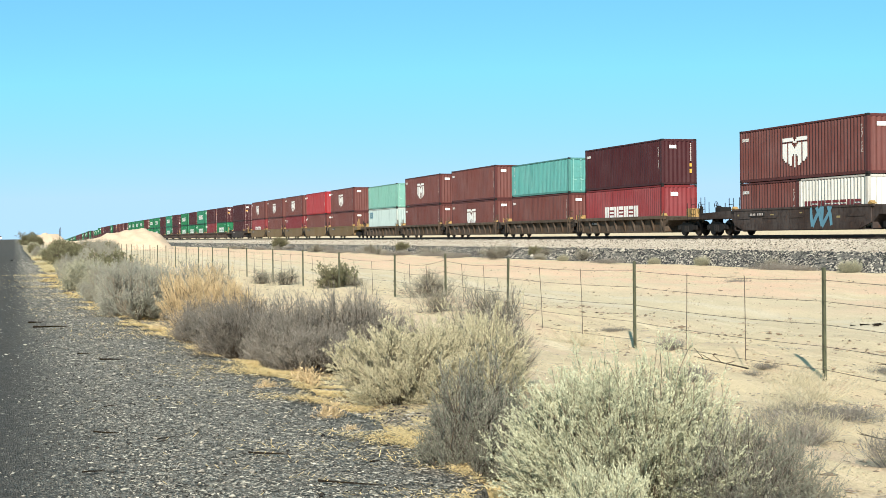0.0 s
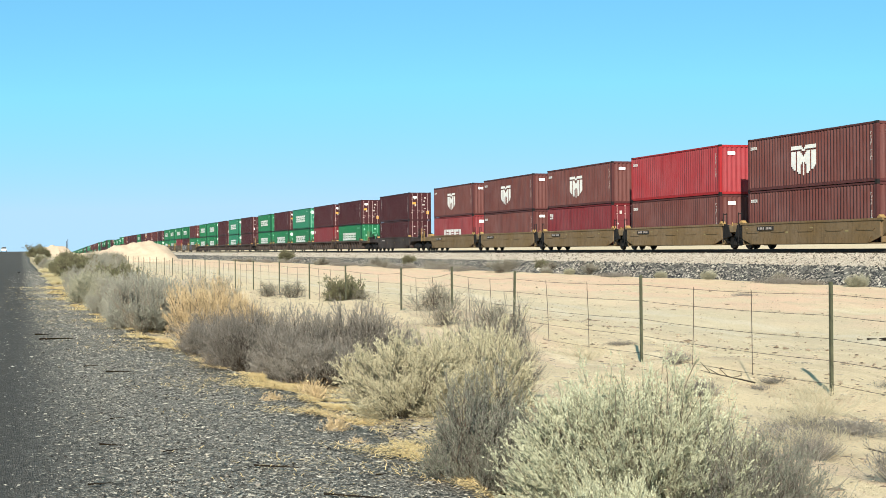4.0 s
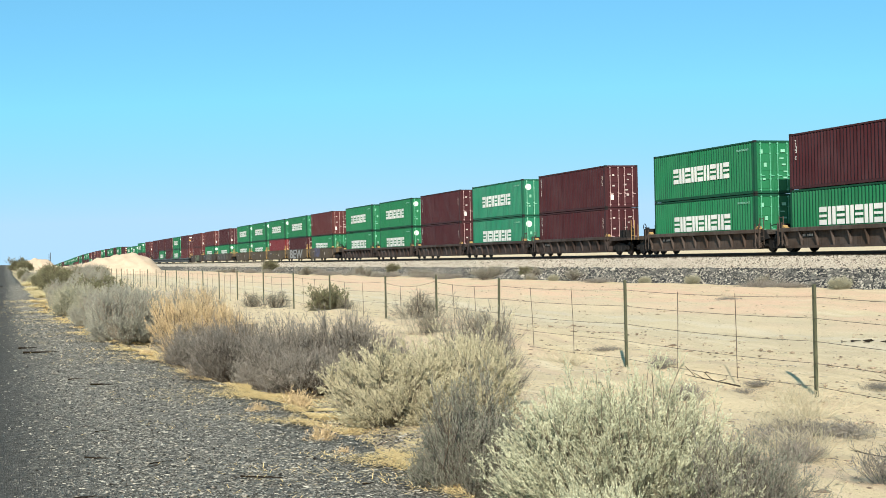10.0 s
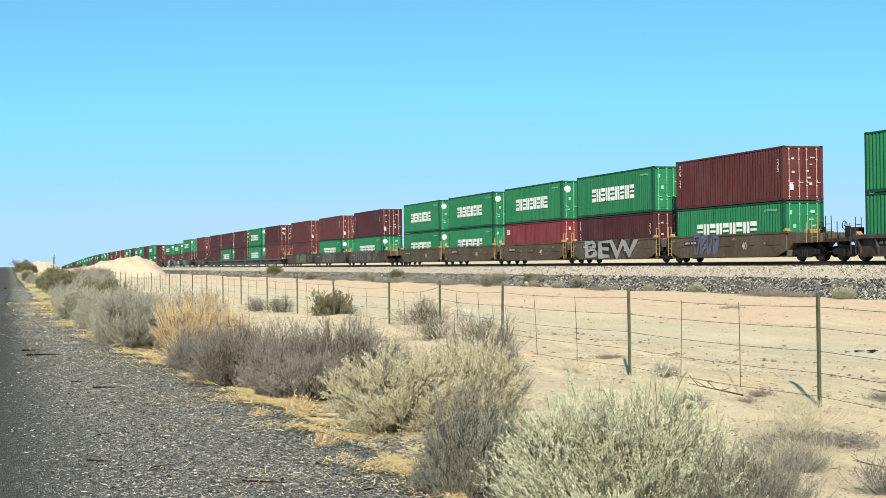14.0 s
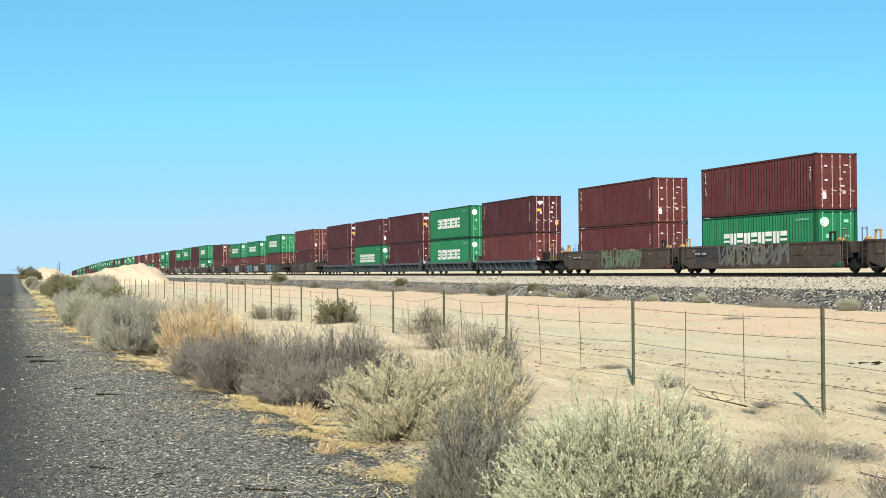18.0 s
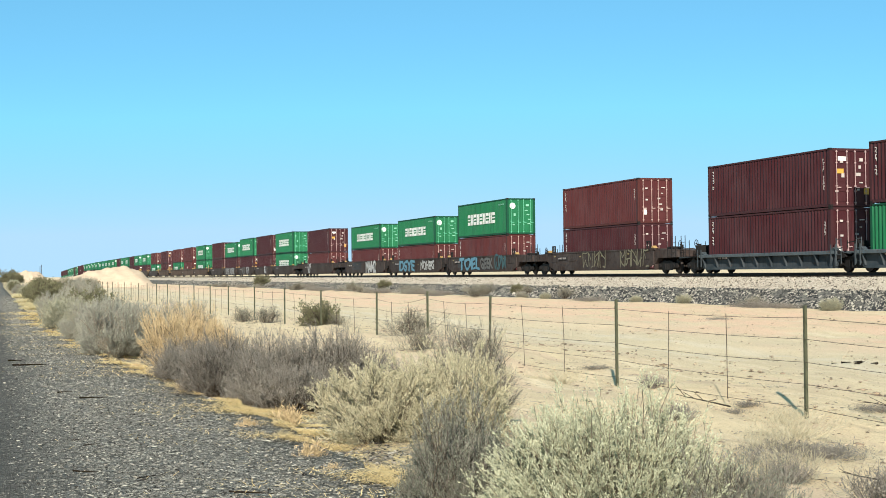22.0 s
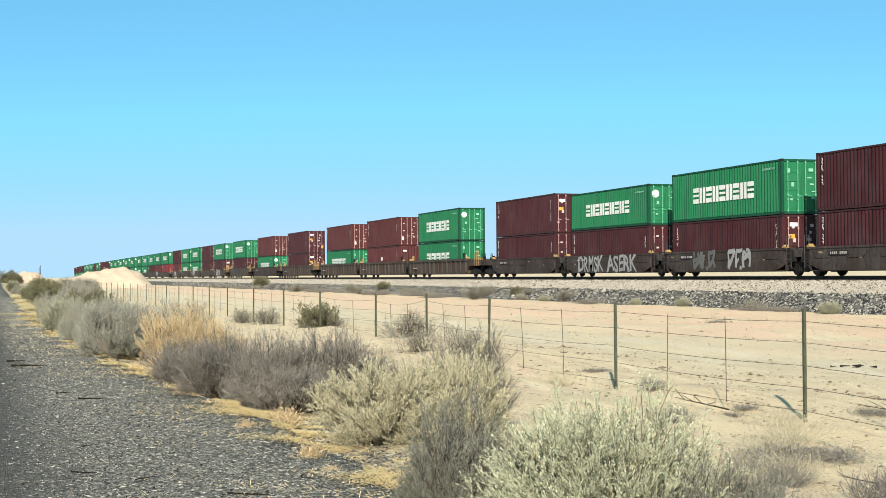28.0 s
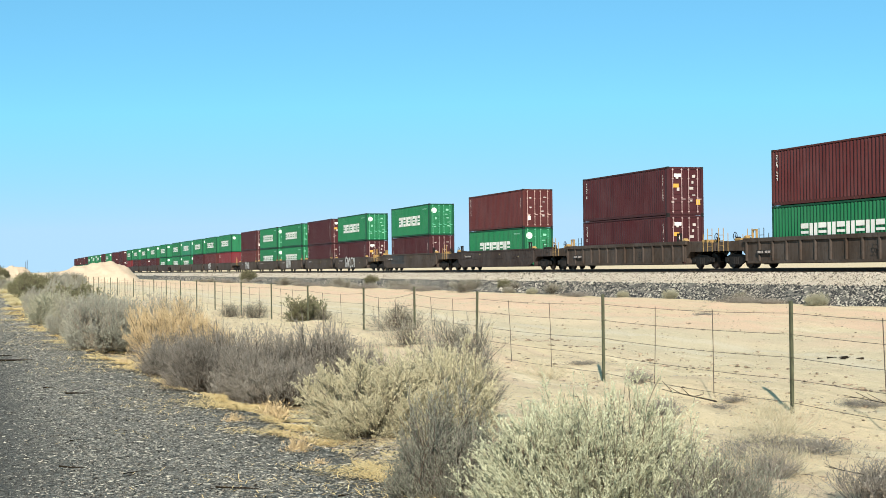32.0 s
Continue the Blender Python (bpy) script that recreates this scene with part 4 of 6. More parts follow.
def well_car(kind, paint, half, near, far, near_end, far_end, graffiti=None, number="", detail=True, label="", i_seed=0):
    """One unit of a well car, centred on its well, its base on the rail head. near, far: the lengths of the platforms at -y and +y;
    near_end, far_end: a coupled end with its own truck, else a joint (the truck of a joint belongs to the unit before it)."""
    mat = WAGON[paint]
    top = crest(kind, half, paint)
    root = tagged(new("well_car"), label, "rail car", "well cars of the train")
    for s in (-1, 1):
        p = part("side_sill", shared(("sill", kind, half, paint), lambda: sill_mesh(kind, half, mat, crest(kind, half, paint))), None, root)
        p.matrix_basis = pose(0, 0, 0, 0, 0, 0 if s > 0 else 180)
        if kind == "rib" and half < 7:
            part("top_chord", shared(("chord", half, paint), lambda: Geo().bevelled(SIDE - 0.19, SIDE + 0.14, -half - 0.2, half + 0.2, top - 0.18 if paint == "slate" else top - 0.21, top, 0.02).mesh("top_chord", CHORD if paint == "slate" else mat)), None, root).matrix_basis = p.matrix_basis
    part("well_floor", shared(("wfloor", half, paint), lambda: Geo().box(-SIDE + 0.06, SIDE - 0.06, -half, half, 0.24, 0.30).mesh("well_floor", mat)), None, root)
    for s, ext, is_end in ((-1, near, near_end), (1, far, far_end)):
        g = Geo()
        far_y, mid_y = s * (half + ext), s * (half + min(0.5, ext * 0.5))
        g.plate([(s * half, top - 0.05), (far_y, top - 0.16), (far_y, 0.98), (mid_y, 0.96), (s * half, 0.55)][::s], -1.28, 1.28)
        g.box(-1.3, 1.3, s * half - 0.06, s * half + 0.06, 0.30, top - 0.02)
        part("end_platform", g, mat, root)
        if is_end:
            add_truck(root, s * (half + ext - 1.75))
            if detail:
                c = Geo().box(-0.16, 0.16, s * (half + ext) - 0.3, s * (half + ext) + 0.22, 0.74, 1.02)
                part("coupler", c, M_TRUCK, root)
                for x in (-1.28, 1.28):
                    r = Geo()
                    for y in (0.25, 0.75, 1.25):
                        r.rod((x, s * (half + ext - y), 0.95), (x, s * (half + ext - y), 2.25 - 0.3 * (y > 1)), 0.022, n=6)
                    for z in (1.25, 1.55, 1.85):
                        r.rod((x, s * (half + ext - 0.25), z), (x, s * (half + ext - 0.75), z), 0.016, n=6)
                    part("handrail", r, M_SAFETY if paint in ("tan", "olive", "grey", "rust") else M_TRUCK, root)
                e = s * (half + ext)
                part("brake_cylinder", Geo().rod((-0.45, e - s * 1.0, 1.1), (-0.45, e - s * 1.0, 1.75), 0.10, n=10), M_TRUCK, root)
                part("equipment_box", Geo().bevelled(-0.95, -0.25, e - s * 1.7 - 0.3, e - s * 1.7 + 0.3, 1.05, 1.65, 0.04), M_SAFETY if paint in ("tan", "olive", "worn", "grey") else M_TRUCK, root)
                hub = Vector((-0.62, e - s * 0.9, 1.78))
                ring = [hub + Vector((0, 0.21 * math.cos(q * math.pi / 6), 0.21 * math.sin(q * math.pi / 6))) for q in range(13)]
                wheel = Geo().tube(ring, [0.022] * 13).rod(hub, (-0.45, e - s * 0.9, 1.6), 0.03, n=6)
                for q in (0, 4, 8):
                    wheel.rod(hub, ring[q], 0.014, n=5)
                part("brake_wheel", wheel, M_TRUCK, root)
        elif s > 0:
            add_truck(root, half + ext)
            if detail:
                e = half + ext
                gear = Geo().rod((-1.1, e - 0.5, 1.2), (-1.1, e - 0.5, 1.62), 0.03, n=6).rod((-1.1, e + 0.4, 1.2), (-1.1, e + 0.4, 1.55), 0.03, n=6).rod((-1.1, e - 0.5, 1.5), (-1.1, e + 0.4, 1.44), 0.025, n=6)
                gear.bevelled(-0.9, -0.4, e - 0.35, e + 0.15, 1.2, 1.52, 0.05).rod((-0.7, e + 0.3, 1.3), (0.5, e + 0.3, 1.3), 0.07, n=8)
                part("brake_gear", gear, M_SAFETY if paint in ("tan", "olive", "worn") else M_TRUCK, root)
        if detail:
            part("corner_bracket", Geo().plate([(s * half - 0.22, top), (s * half + 0.2, top), (s * half + 0.16, top + 0.08), (s * half + 0.02, top + 0.16), (s * half - 0.05, top + 0.08)][::(1 if s > 0 else -1)], -SIDE - 0.05, -SIDE + 0.22), M_SAFETY if paint != "slate" else mat, root, "dusty corner bracket")
            if kind == "rib" and half < 7:
                for y in (half - 0.05, half + 0.35):
                    part("ladder", Geo().box(-SIDE - 0.17, -SIDE - 0.13, s * y - 0.025, s * y + 0.025, 0.35, top + 0.3), mat, root)
            if half > 7:
                g = Geo()
                for y in (s * half - s * 0.55, s * half - s * 0.95):
                    g.box(-SIDE + 0.02, -SIDE + 0.12, y - 0.035, y + 0.035, top, top + 0.40)
                g.box(-SIDE + 0.02, -SIDE + 0.12, min(s * half - s * 0.5, s * half - s * 1.0), max(s * half - s * 0.5, s * half - s * 1.0), top + 0.40, top + 0.47)
                part("guide_frame", g, M_SAFETY if s > 0 and paint == "grey" else M_TRUCK, root)
            if not is_end:
                rail = Geo()
                for y in (half + 0.12, half + 0.52):
                    rail.rod((-1.31, s * y, 0.42), (-1.31, s * y, top + 0.62), 0.026, n=6)
                for z in (0.55, 0.85, 1.15, top + 0.55):
                    rail.rod((-1.31, s * (half + 0.12), z), (-1.31, s * (half + 0.52), z), 0.02, n=6)
                part("handrail", rail, M_SAFETY if paint == "olive" else M_TRUCK if paint == "tan" else mat, root)
                hose = [Vector((-0.9, s * (half + 0.3), 1.05)), Vector((-0.95, s * (half + 0.5), 0.72)), Vector((-0.95, s * (half + 0.75), 0.66)), Vector((-0.9, s * (half + ext), 0.95))]
                part("air_hose", Geo().tube(hose, [0.035] * 4), M_BLACK, root)
                part("joint_cover", Geo().plate([(s * half, 0.62), (s * half, top + 0.04), (s * (half + ext * 0.55), top - 0.08), (s * (half + ext * 0.8), 0.75)], -SIDE + 0.05, -SIDE + 0.14), M_TRUCK, root)
    if detail:
        rng = random.Random(int(half * 100 + near * 77))
        deep = 0.225 if kind == "rib" and half < 7 else 0.0
        plate = Geo().box(-SIDE - 0.125 + deep, -SIDE - 0.10 + deep, half - 2.6, half - 1.2, 0.75, 0.95)
        if kind != "rib":
            plate = Geo().box(-SIDE - 0.046, -SIDE - 0.0, half - 3.4, half - 1.7, 1.02, 1.24)
        part("number_board", plate, M_BLACK, root, "black number board")
        bars = Geo()
        x = -SIDE - (0.128 - deep if kind == "rib" else 0.049)
        for i in range(9):
            y = (half - 1.35 - i * 0.14) if kind == "rib" else (half - 1.85 - i * 0.16)
            z = 0.79 if kind == "rib" else 1.07
            if i != 4:
                bars.box(x - 0.003, x, y - 0.10, y, z, z + 0.12)
        tagged(part("number_marking", bars, M_MARK, root, "pale number bars"), kind="stuff")
    if detail and kind != "rib":
        rng = random.Random(i_seed)
        g, face = Geo(), -SIDE - 0.0005
        for k in range(4):
            y, z = half * (0.85 - 0.5 * k) + rng.uniform(-0.6, 0.6), top - rng.choice((0.34, 0.40, 0.62))
            g.box(face - 0.003, face + 0.002, y, y + rng.uniform(0.16, 0.34), z, z + rng.uniform(0.05, 0.10))
        tagged(part("data_plate", g, M_PLATE, root, "small faded yellow plates"), kind="stuff")
        if half > 7 and not i_seed % 2:
            y = rng.uniform(0.5, 1.5)
            part("repainted_patch", Geo().box(face - 0.0015, face + 0.002, y, y + rng.uniform(3.5, 6.0), 0.64, top - 0.13), M_PATCH, root, "newer dark paint")
    if graffiti:
        for y, length, colour, *word in graffiti:
            m = {"w": M_SPRAY, "b": M_BLUE, "y": M_SPRAYG, "g": M_SPRAYD, "t": M_TEAL, "v": M_VIOLET, "d": M_DULLW, "k": M_SMOKE}[colour]
            say = m.name.replace("_", " ").replace(" paint", "") + " graffiti"
            if word:
                for fat, mm, x in ((0.045 if "R" in word[0] else 0.085, M_BLACK, 0.040), (0.022 if "B" in word[0] or "R" in word[0] else 0.038, m, 0.046)):
                    p = part("graffiti", text_mesh(word[0], 1.0, mm, fat, (length, word[1] if len(word) > 1 else top - 0.42)), None, root, say)
                    p.matrix_basis = Matrix.Translation((-SIDE - x, y, top / 2 + 0.14)) @ pose(0, 0, 0, 90, 0, -90)
            else:
                p = part("graffiti", graffiti_mesh(int(abs(y) * 10 + length * 100 + i_seed * 7), length, top - 0.5, m), None, root, say)
                p.location.y = y
                tagged(p, kind="stuff")
    if number:
        p = part("lettering", shared(("text", number), lambda: text_mesh(number, 0.55, M_BLACK if kind == "rib" else M_MARK)), None, root)
        p.matrix_basis = Matrix.Translation((-SIDE - 0.115 if kind == "rib" else -SIDE - 0.045, -half * 0.35, 0.85)) @ pose(0, 0, 0, 90, 0, -90)
    return root


# the far upper corner of each stack along the line at the start of the clip, and the styles above and below
STACKS = [
    (69.4, "h", "bw"), (91.4, "k", "y"), (106.7, "q", "b"), (123.0, "b", "h"), (139.0, "h", "b"), (154.7, "t", "w"), (174.5, "h", "b"), (190.0, "r", "b"),
    (205.4, "h", "d"), (220.8, "h", "b"), (236.2, "h", "y"), (257.7, "m", "n"), (279.2, "m", "e"), (294.8, "m", "d"), (310.5, "l", "g"), (326.3, "m", "g"),
    (342.0, "e", "e"), (361.6, "n", "n"), (377.3, "l", "l"), (393.0, "n", "n"), (408.5, "g", "g"), (424.1, "e", "e"), (443.6, "o", "e"), (459.0, "e", "n"),
    (474.2, "g", "d"), (489.4, "g", "e"), (504.6, "g", "g"), (526.1, "n", "g"), (545.3, "o", "g"), (564.0, "o", "o"), (585.5, "m", "o"), (601.2, "g", "g"),
    (617.0, "m", "n"), (632.4, "n", "g"), (647.8, "m", "n"), (669.1, "o", "n"), (692.8, "g", "o"), (712.0, "g", "o"), (731.3, "g", "o"), (754.8, "m", "o"),
    (776.3, "e", "g"), (791.7, "n", "n"), (807.1, "e", "m"), (822.5, "g", "n"), (837.9, "m", "n"), (859.6, "g", "e"), (878.9, "o", "c"), (898.2, "o", "e"),
    (921.9, "m", "m"), (945.1, "o", "g"), (968.2, "g", "n"), (990.0, "g", "m"), (1005.5, "m", "n"), (1021.2, "e", "e"), (1036.6, "g", "g"), (1052.0, "n", "o"),
    (1073.3, "g", "d"), (1088.7, "e", "o"), (1104.1, "g", "n"), (1119.5, "l", "g"), (1134.9, "g", "g"), (1156.3, "g", "g"), (1175.6, "g", "n"), (1195.0, "g", "m"),
    (1214.5, "g", "n"), (1231.0, "g", "d"), (1254.4, "m", "m"), (1278.0, "n", "n"), (1299.5, "g", "g"), (1317.0, "n", "m"), (1336.5, "g", "g"), (1356.0, "g", "g"),
    (1377.0, "g", "g"), (1394.0, "n", "g"), (1415.5, "m", "g"), (1437.0, "n", "g"), (1458.5, "m", "g"), (1480.0, "", ""), (1501.5, "", ""), (1523.0, "", ""),
    (1544.5, "", ""),
]
# first and last unit of each car, its side, paint, length of well and words on it
CARS = [(a, b, w.split()[0], w.split()[1], int(w.split()[2])) for a, b, w in (
    (0, 0, "flat dark 40"), (1, 5, "rib worn 40"), (6, 10, "flat tan 40"), (11, 11, "flat dark 40"), (12, 16, "rib rust 40"), (17, 21, "rib dark 40"),
    (22, 26, "flat olive 40"), (27, 29, "flat grey 53"), (30, 34, "rib slate 40"), (35, 35, "flat dark 53"), (36, 38, "flat dark 53"), (39, 39, "flat dark 53"),
    (40, 44, "flat dark 40"), (45, 47, "rib grey 53"), (48, 48, "rib grey 53"), (49, 49, "flat dark 53"), (50, 50, "flat grey 53"), (51, 55, "flat grey 40"),
    (56, 60, "flat grey 40"), (61, 61, "flat dark 53"), (62, 64, "flat dark 53"), (65, 65, "flat dark 40"), (66, 66, "rib dark 53"), (67, 67, "rib dark 53"),
    (68, 68, "flat dark 40"), (69, 69, "flat dark 40"), (70, 72, "flat dark 53"), (73, 73, "flat dark 40"), (74, 74, "flat dark 53"), (75, 75, "flat dark 53"),
    (76, 76, "flat dark 53"), (77, 77, "flat dark 53"), (78, 78, "flat grey 53"), (79, 79, "flat dark 53"), (80, 80, "flat dark 53"),
)]
SPRAY = {0: [(-2.4, 2.0, "b")], 22: [(2.0, 3.0, "v")], 23: [(0.1, 8.6, "d", "BEW")], 27: [(2.2, 9.6, "k"), (-4.6, 2.2, "y")], 28: [(0.0, 7.5, "k"), (0.4, 4.5, "y")],
         29: [(-1.6, 6.4, "g"), (-1.5, 6.0, "y")], 35: [(0.4, 3.8, "y"), (-5.8, 4.2, "y")], 36: [(2.7, 5.3, "b", "TOEL", 0.95), (-1.7, 3.0, "k", "GEEK", 0.85), (-5.0, 2.6, "t")],
         37: [(2.4, 5.2, "b", "DSYE", 0.98), (-4.4, 4.2, "w", "NOHERS", 0.80)], 38: [(-3.1, 4.1, "w", "MAN2")], 39: [(4.0, 2.0, "w")], 42: [(1.8, 2.6, "k"), (-2.0, 2.4, "d")],
         43: [(2.4, 4.0, "d", "DRMSK"), (-2.5, 4.4, "d", "ASERK")], 41: [(-2.0, 1.6, "w")], 51: [(0.0, 4.0, "w")], 53: [(1.0, 3.0, "w")], 55: [(0.0, 3.5, "w")], 57: [(0.0, 3.0, "w")]}
WORDS = {"rib53": "53", "flatolive40": "40"}
SAY = {"worn": "worn yellow-brown", "tan": "dusty tan", "olive": "weathered olive-brown", "rust": "rusty brown", "dark": "grimy dark brown", "slate": "slate grey", "grey": "dirty grey-brown"}

LOW_UNDER, LOW_OVER = (37, 38, 39), (37, 38, 43)   # stacks with a container of the lower kind below or above
PROTO = {}


def stock_container(style, length, height, detail):
    key = (style, length, height, detail)
    if key not in PROTO:
        PROTO[key] = container(style, length, height, detail)
        return PROTO[key]
    return copy_thing(PROTO[key], Matrix())


centre = [s - CL / 2 for s, *_ in STACKS]
for first, last, kind, paint, well in CARS:
    half = 6.55 if well == 40 else 8.45
    for i in range(first, last + 1):
        near_end, far_end = i == first, i == last
        if i == 0:
            near = 3.6
        else:
            near = (centre[i] - centre[i - 1] - half - (half if i > first else [6.55, 8.45][[c for c in CARS if c[0] <= i - 1 <= c[1]][0][4] == 53])) / 2
        if i == len(STACKS) - 1:
            far = 3.0
        else:
            far = (centre[i + 1] - centre[i] - half - (half if i < last else [6.55, 8.45][[c for c in CARS if c[0] <= i + 1 <= c[1]][0][4] == 53])) / 2
        near, far = max(0.6, round(near - 0.12 * near_end, 2)), max(0.6, round(far - 0.12 * far_end, 2))
        detail = i < 56
        words = SAY[paint] + (" ribbed well car" if kind == "rib" else " smooth-sided well car") + (" with spray graffiti" if i in SPRAY else " under stacked containers" if STACKS[i][1] else " running empty")
        unit = well_car(kind, paint, half, near, far, near_end, far_end, SPRAY.get(i), WORDS.get(kind + str(well), WORDS.get(kind + paint + str(well), "")) if detail else "", detail, words, i)
        MOVERS.append((unit, TRACK_X, centre[i], 0.0))
    for i in range(first, last + 1):
        s, up, low = STACKS[i]
        if not up:
            continue
        z, detail = 0.31, i < 56
        if low == "bw":
            for style, y in (("b", 3.05), ("v", -3.05)):
                MOVERS.append((stock_container(style, 6.058, CLOW, detail), TRACK_X, centre[i] + y, z))
            z += CLOW
        else:
            h = CLOW if i in LOW_UNDER else CH
            MOVERS.append((stock_container(low, CL, h, detail), TRACK_X, centre[i], z))
            z += h
        h = CLOW if up in ("t", "q") or i in LOW_OVER else CH
        MOVERS.append((stock_container(up, CL, h, detail), TRACK_X, centre[i], z + 0.012))

# ---- fence ----
FENCE_X = 9.85
POSTS = [(3.5, 0), (9.5, 0), (15.45, 0), (21.11, 0), (27.35, -3), (31.7, 0), (36.35, -1), (43.08, 0), (48.87, 0), (54.9, 0), (61.39, 0), (66.83, 0)]
POSTS += [(72.5 + 5.8 * i, 0) for i in range(28)]
fence = tagged(new("barbed_wire_fence"), "old barbed wire fence with dark green steel posts", "fence")


def tpost():
    g = Geo()
    g.plate([(-0.022, -0.3), (0.022, -0.3), (0.022, 1.32), (-0.022, 1.32)], -0.004, 0.004)
    g.plate([(-0.004, -0.3), (0.004, -0.3), (0.004, 1.32), (-0.004, 1.32)], 0.004, 0.042)
    for i in range(18):
        g.box(-0.010, -0.004, -0.014, 0.014, 0.15 + i * 0.064, 0.18 + i * 0.064)
    return g.mesh("post", M_POST)


def stand(y):
    """How far the fence follows the swells of the ground."""
    return float(np.interp(y, [21, 27, 32, 37, 43, 49], [0.0, -0.02, 0.03, -0.05, -0.04, 0.0])) + max(0.0, float(rise(y)))


post_mesh = tpost()
for y, leanx in POSTS:
    p = part("post", post_mesh, None, fence)
    p.matrix_basis = pose(FENCE_X, y, stand(y) - 0.13, -leanx * 1.2, 0, 0)
WIRES = (1.03, 0.76, 0.465, 0.185, -0.11)   # above the road
SAGS = {(4, 0): 0.06, (5, 0): 0.13, (5, 1): 0.10, (4, 1): 0.04, (6, 0): 0.06}
rng = random.Random(5)
stay_mesh = Geo().rod((0, 0, -0.02), (0.02, 0.03, 0.6), 0.006, n=5).rod((0.02, 0.03, 0.6), (0, 0, 1.17), 0.006, n=5).mesh("stay", M_WIRE)
for w, hgt in enumerate(WIRES):
    g = Geo()
    last = None
    for i in range(len(POSTS) - 1):
        (a, _), (b, _) = POSTS[i], POSTS[i + 1]
        sag = SAGS.get((i, w), 0.02 + 0.02 * rng.random())
        n = 8 if a < 70 else 3
        for k in range(n + 1):
            u = k / n
            y = a + (b - a) * u
            z = stand(a) * (1 - u) + stand(b) * u + hgt - sag * 4 * u * (1 - u)
            q = (FENCE_X - 0.03 + 0.01 * math.sin(7 * y), y, z)
            if last and k:
                g.rod(last, q, 0.0042, n=4)
                if a < 50:
                    for m in range(3):
                        v = Vector(last).lerp(Vector(q), (m + 0.5) / 3)
                        g.rod(v + Vector((0, -0.006, -0.012)), v + Vector((0, 0.006, 0.012)), 0.0014, n=3)
            last = q
    part("wire", g, M_WIRE, fence, "rusty barbed wire strand")
for i in range(1, 22):
    (a, _), (b, _) = POSTS[i], POSTS[i + 1]
    for u in ((0.34, 0.66) if b - a > 5 else (0.3, 0.65)):
        y = a + (b - a) * u
        p = part("stay", stay_mesh, None, fence)
        p.matrix_basis = pose(FENCE_X - 0.03, y, stand(y) - 0.14 - (0.10 if i == 5 else 0.04 if i in (4, 6) else 0), rng.uniform(-4, 4), rng.uniform(-2, 2), 0)


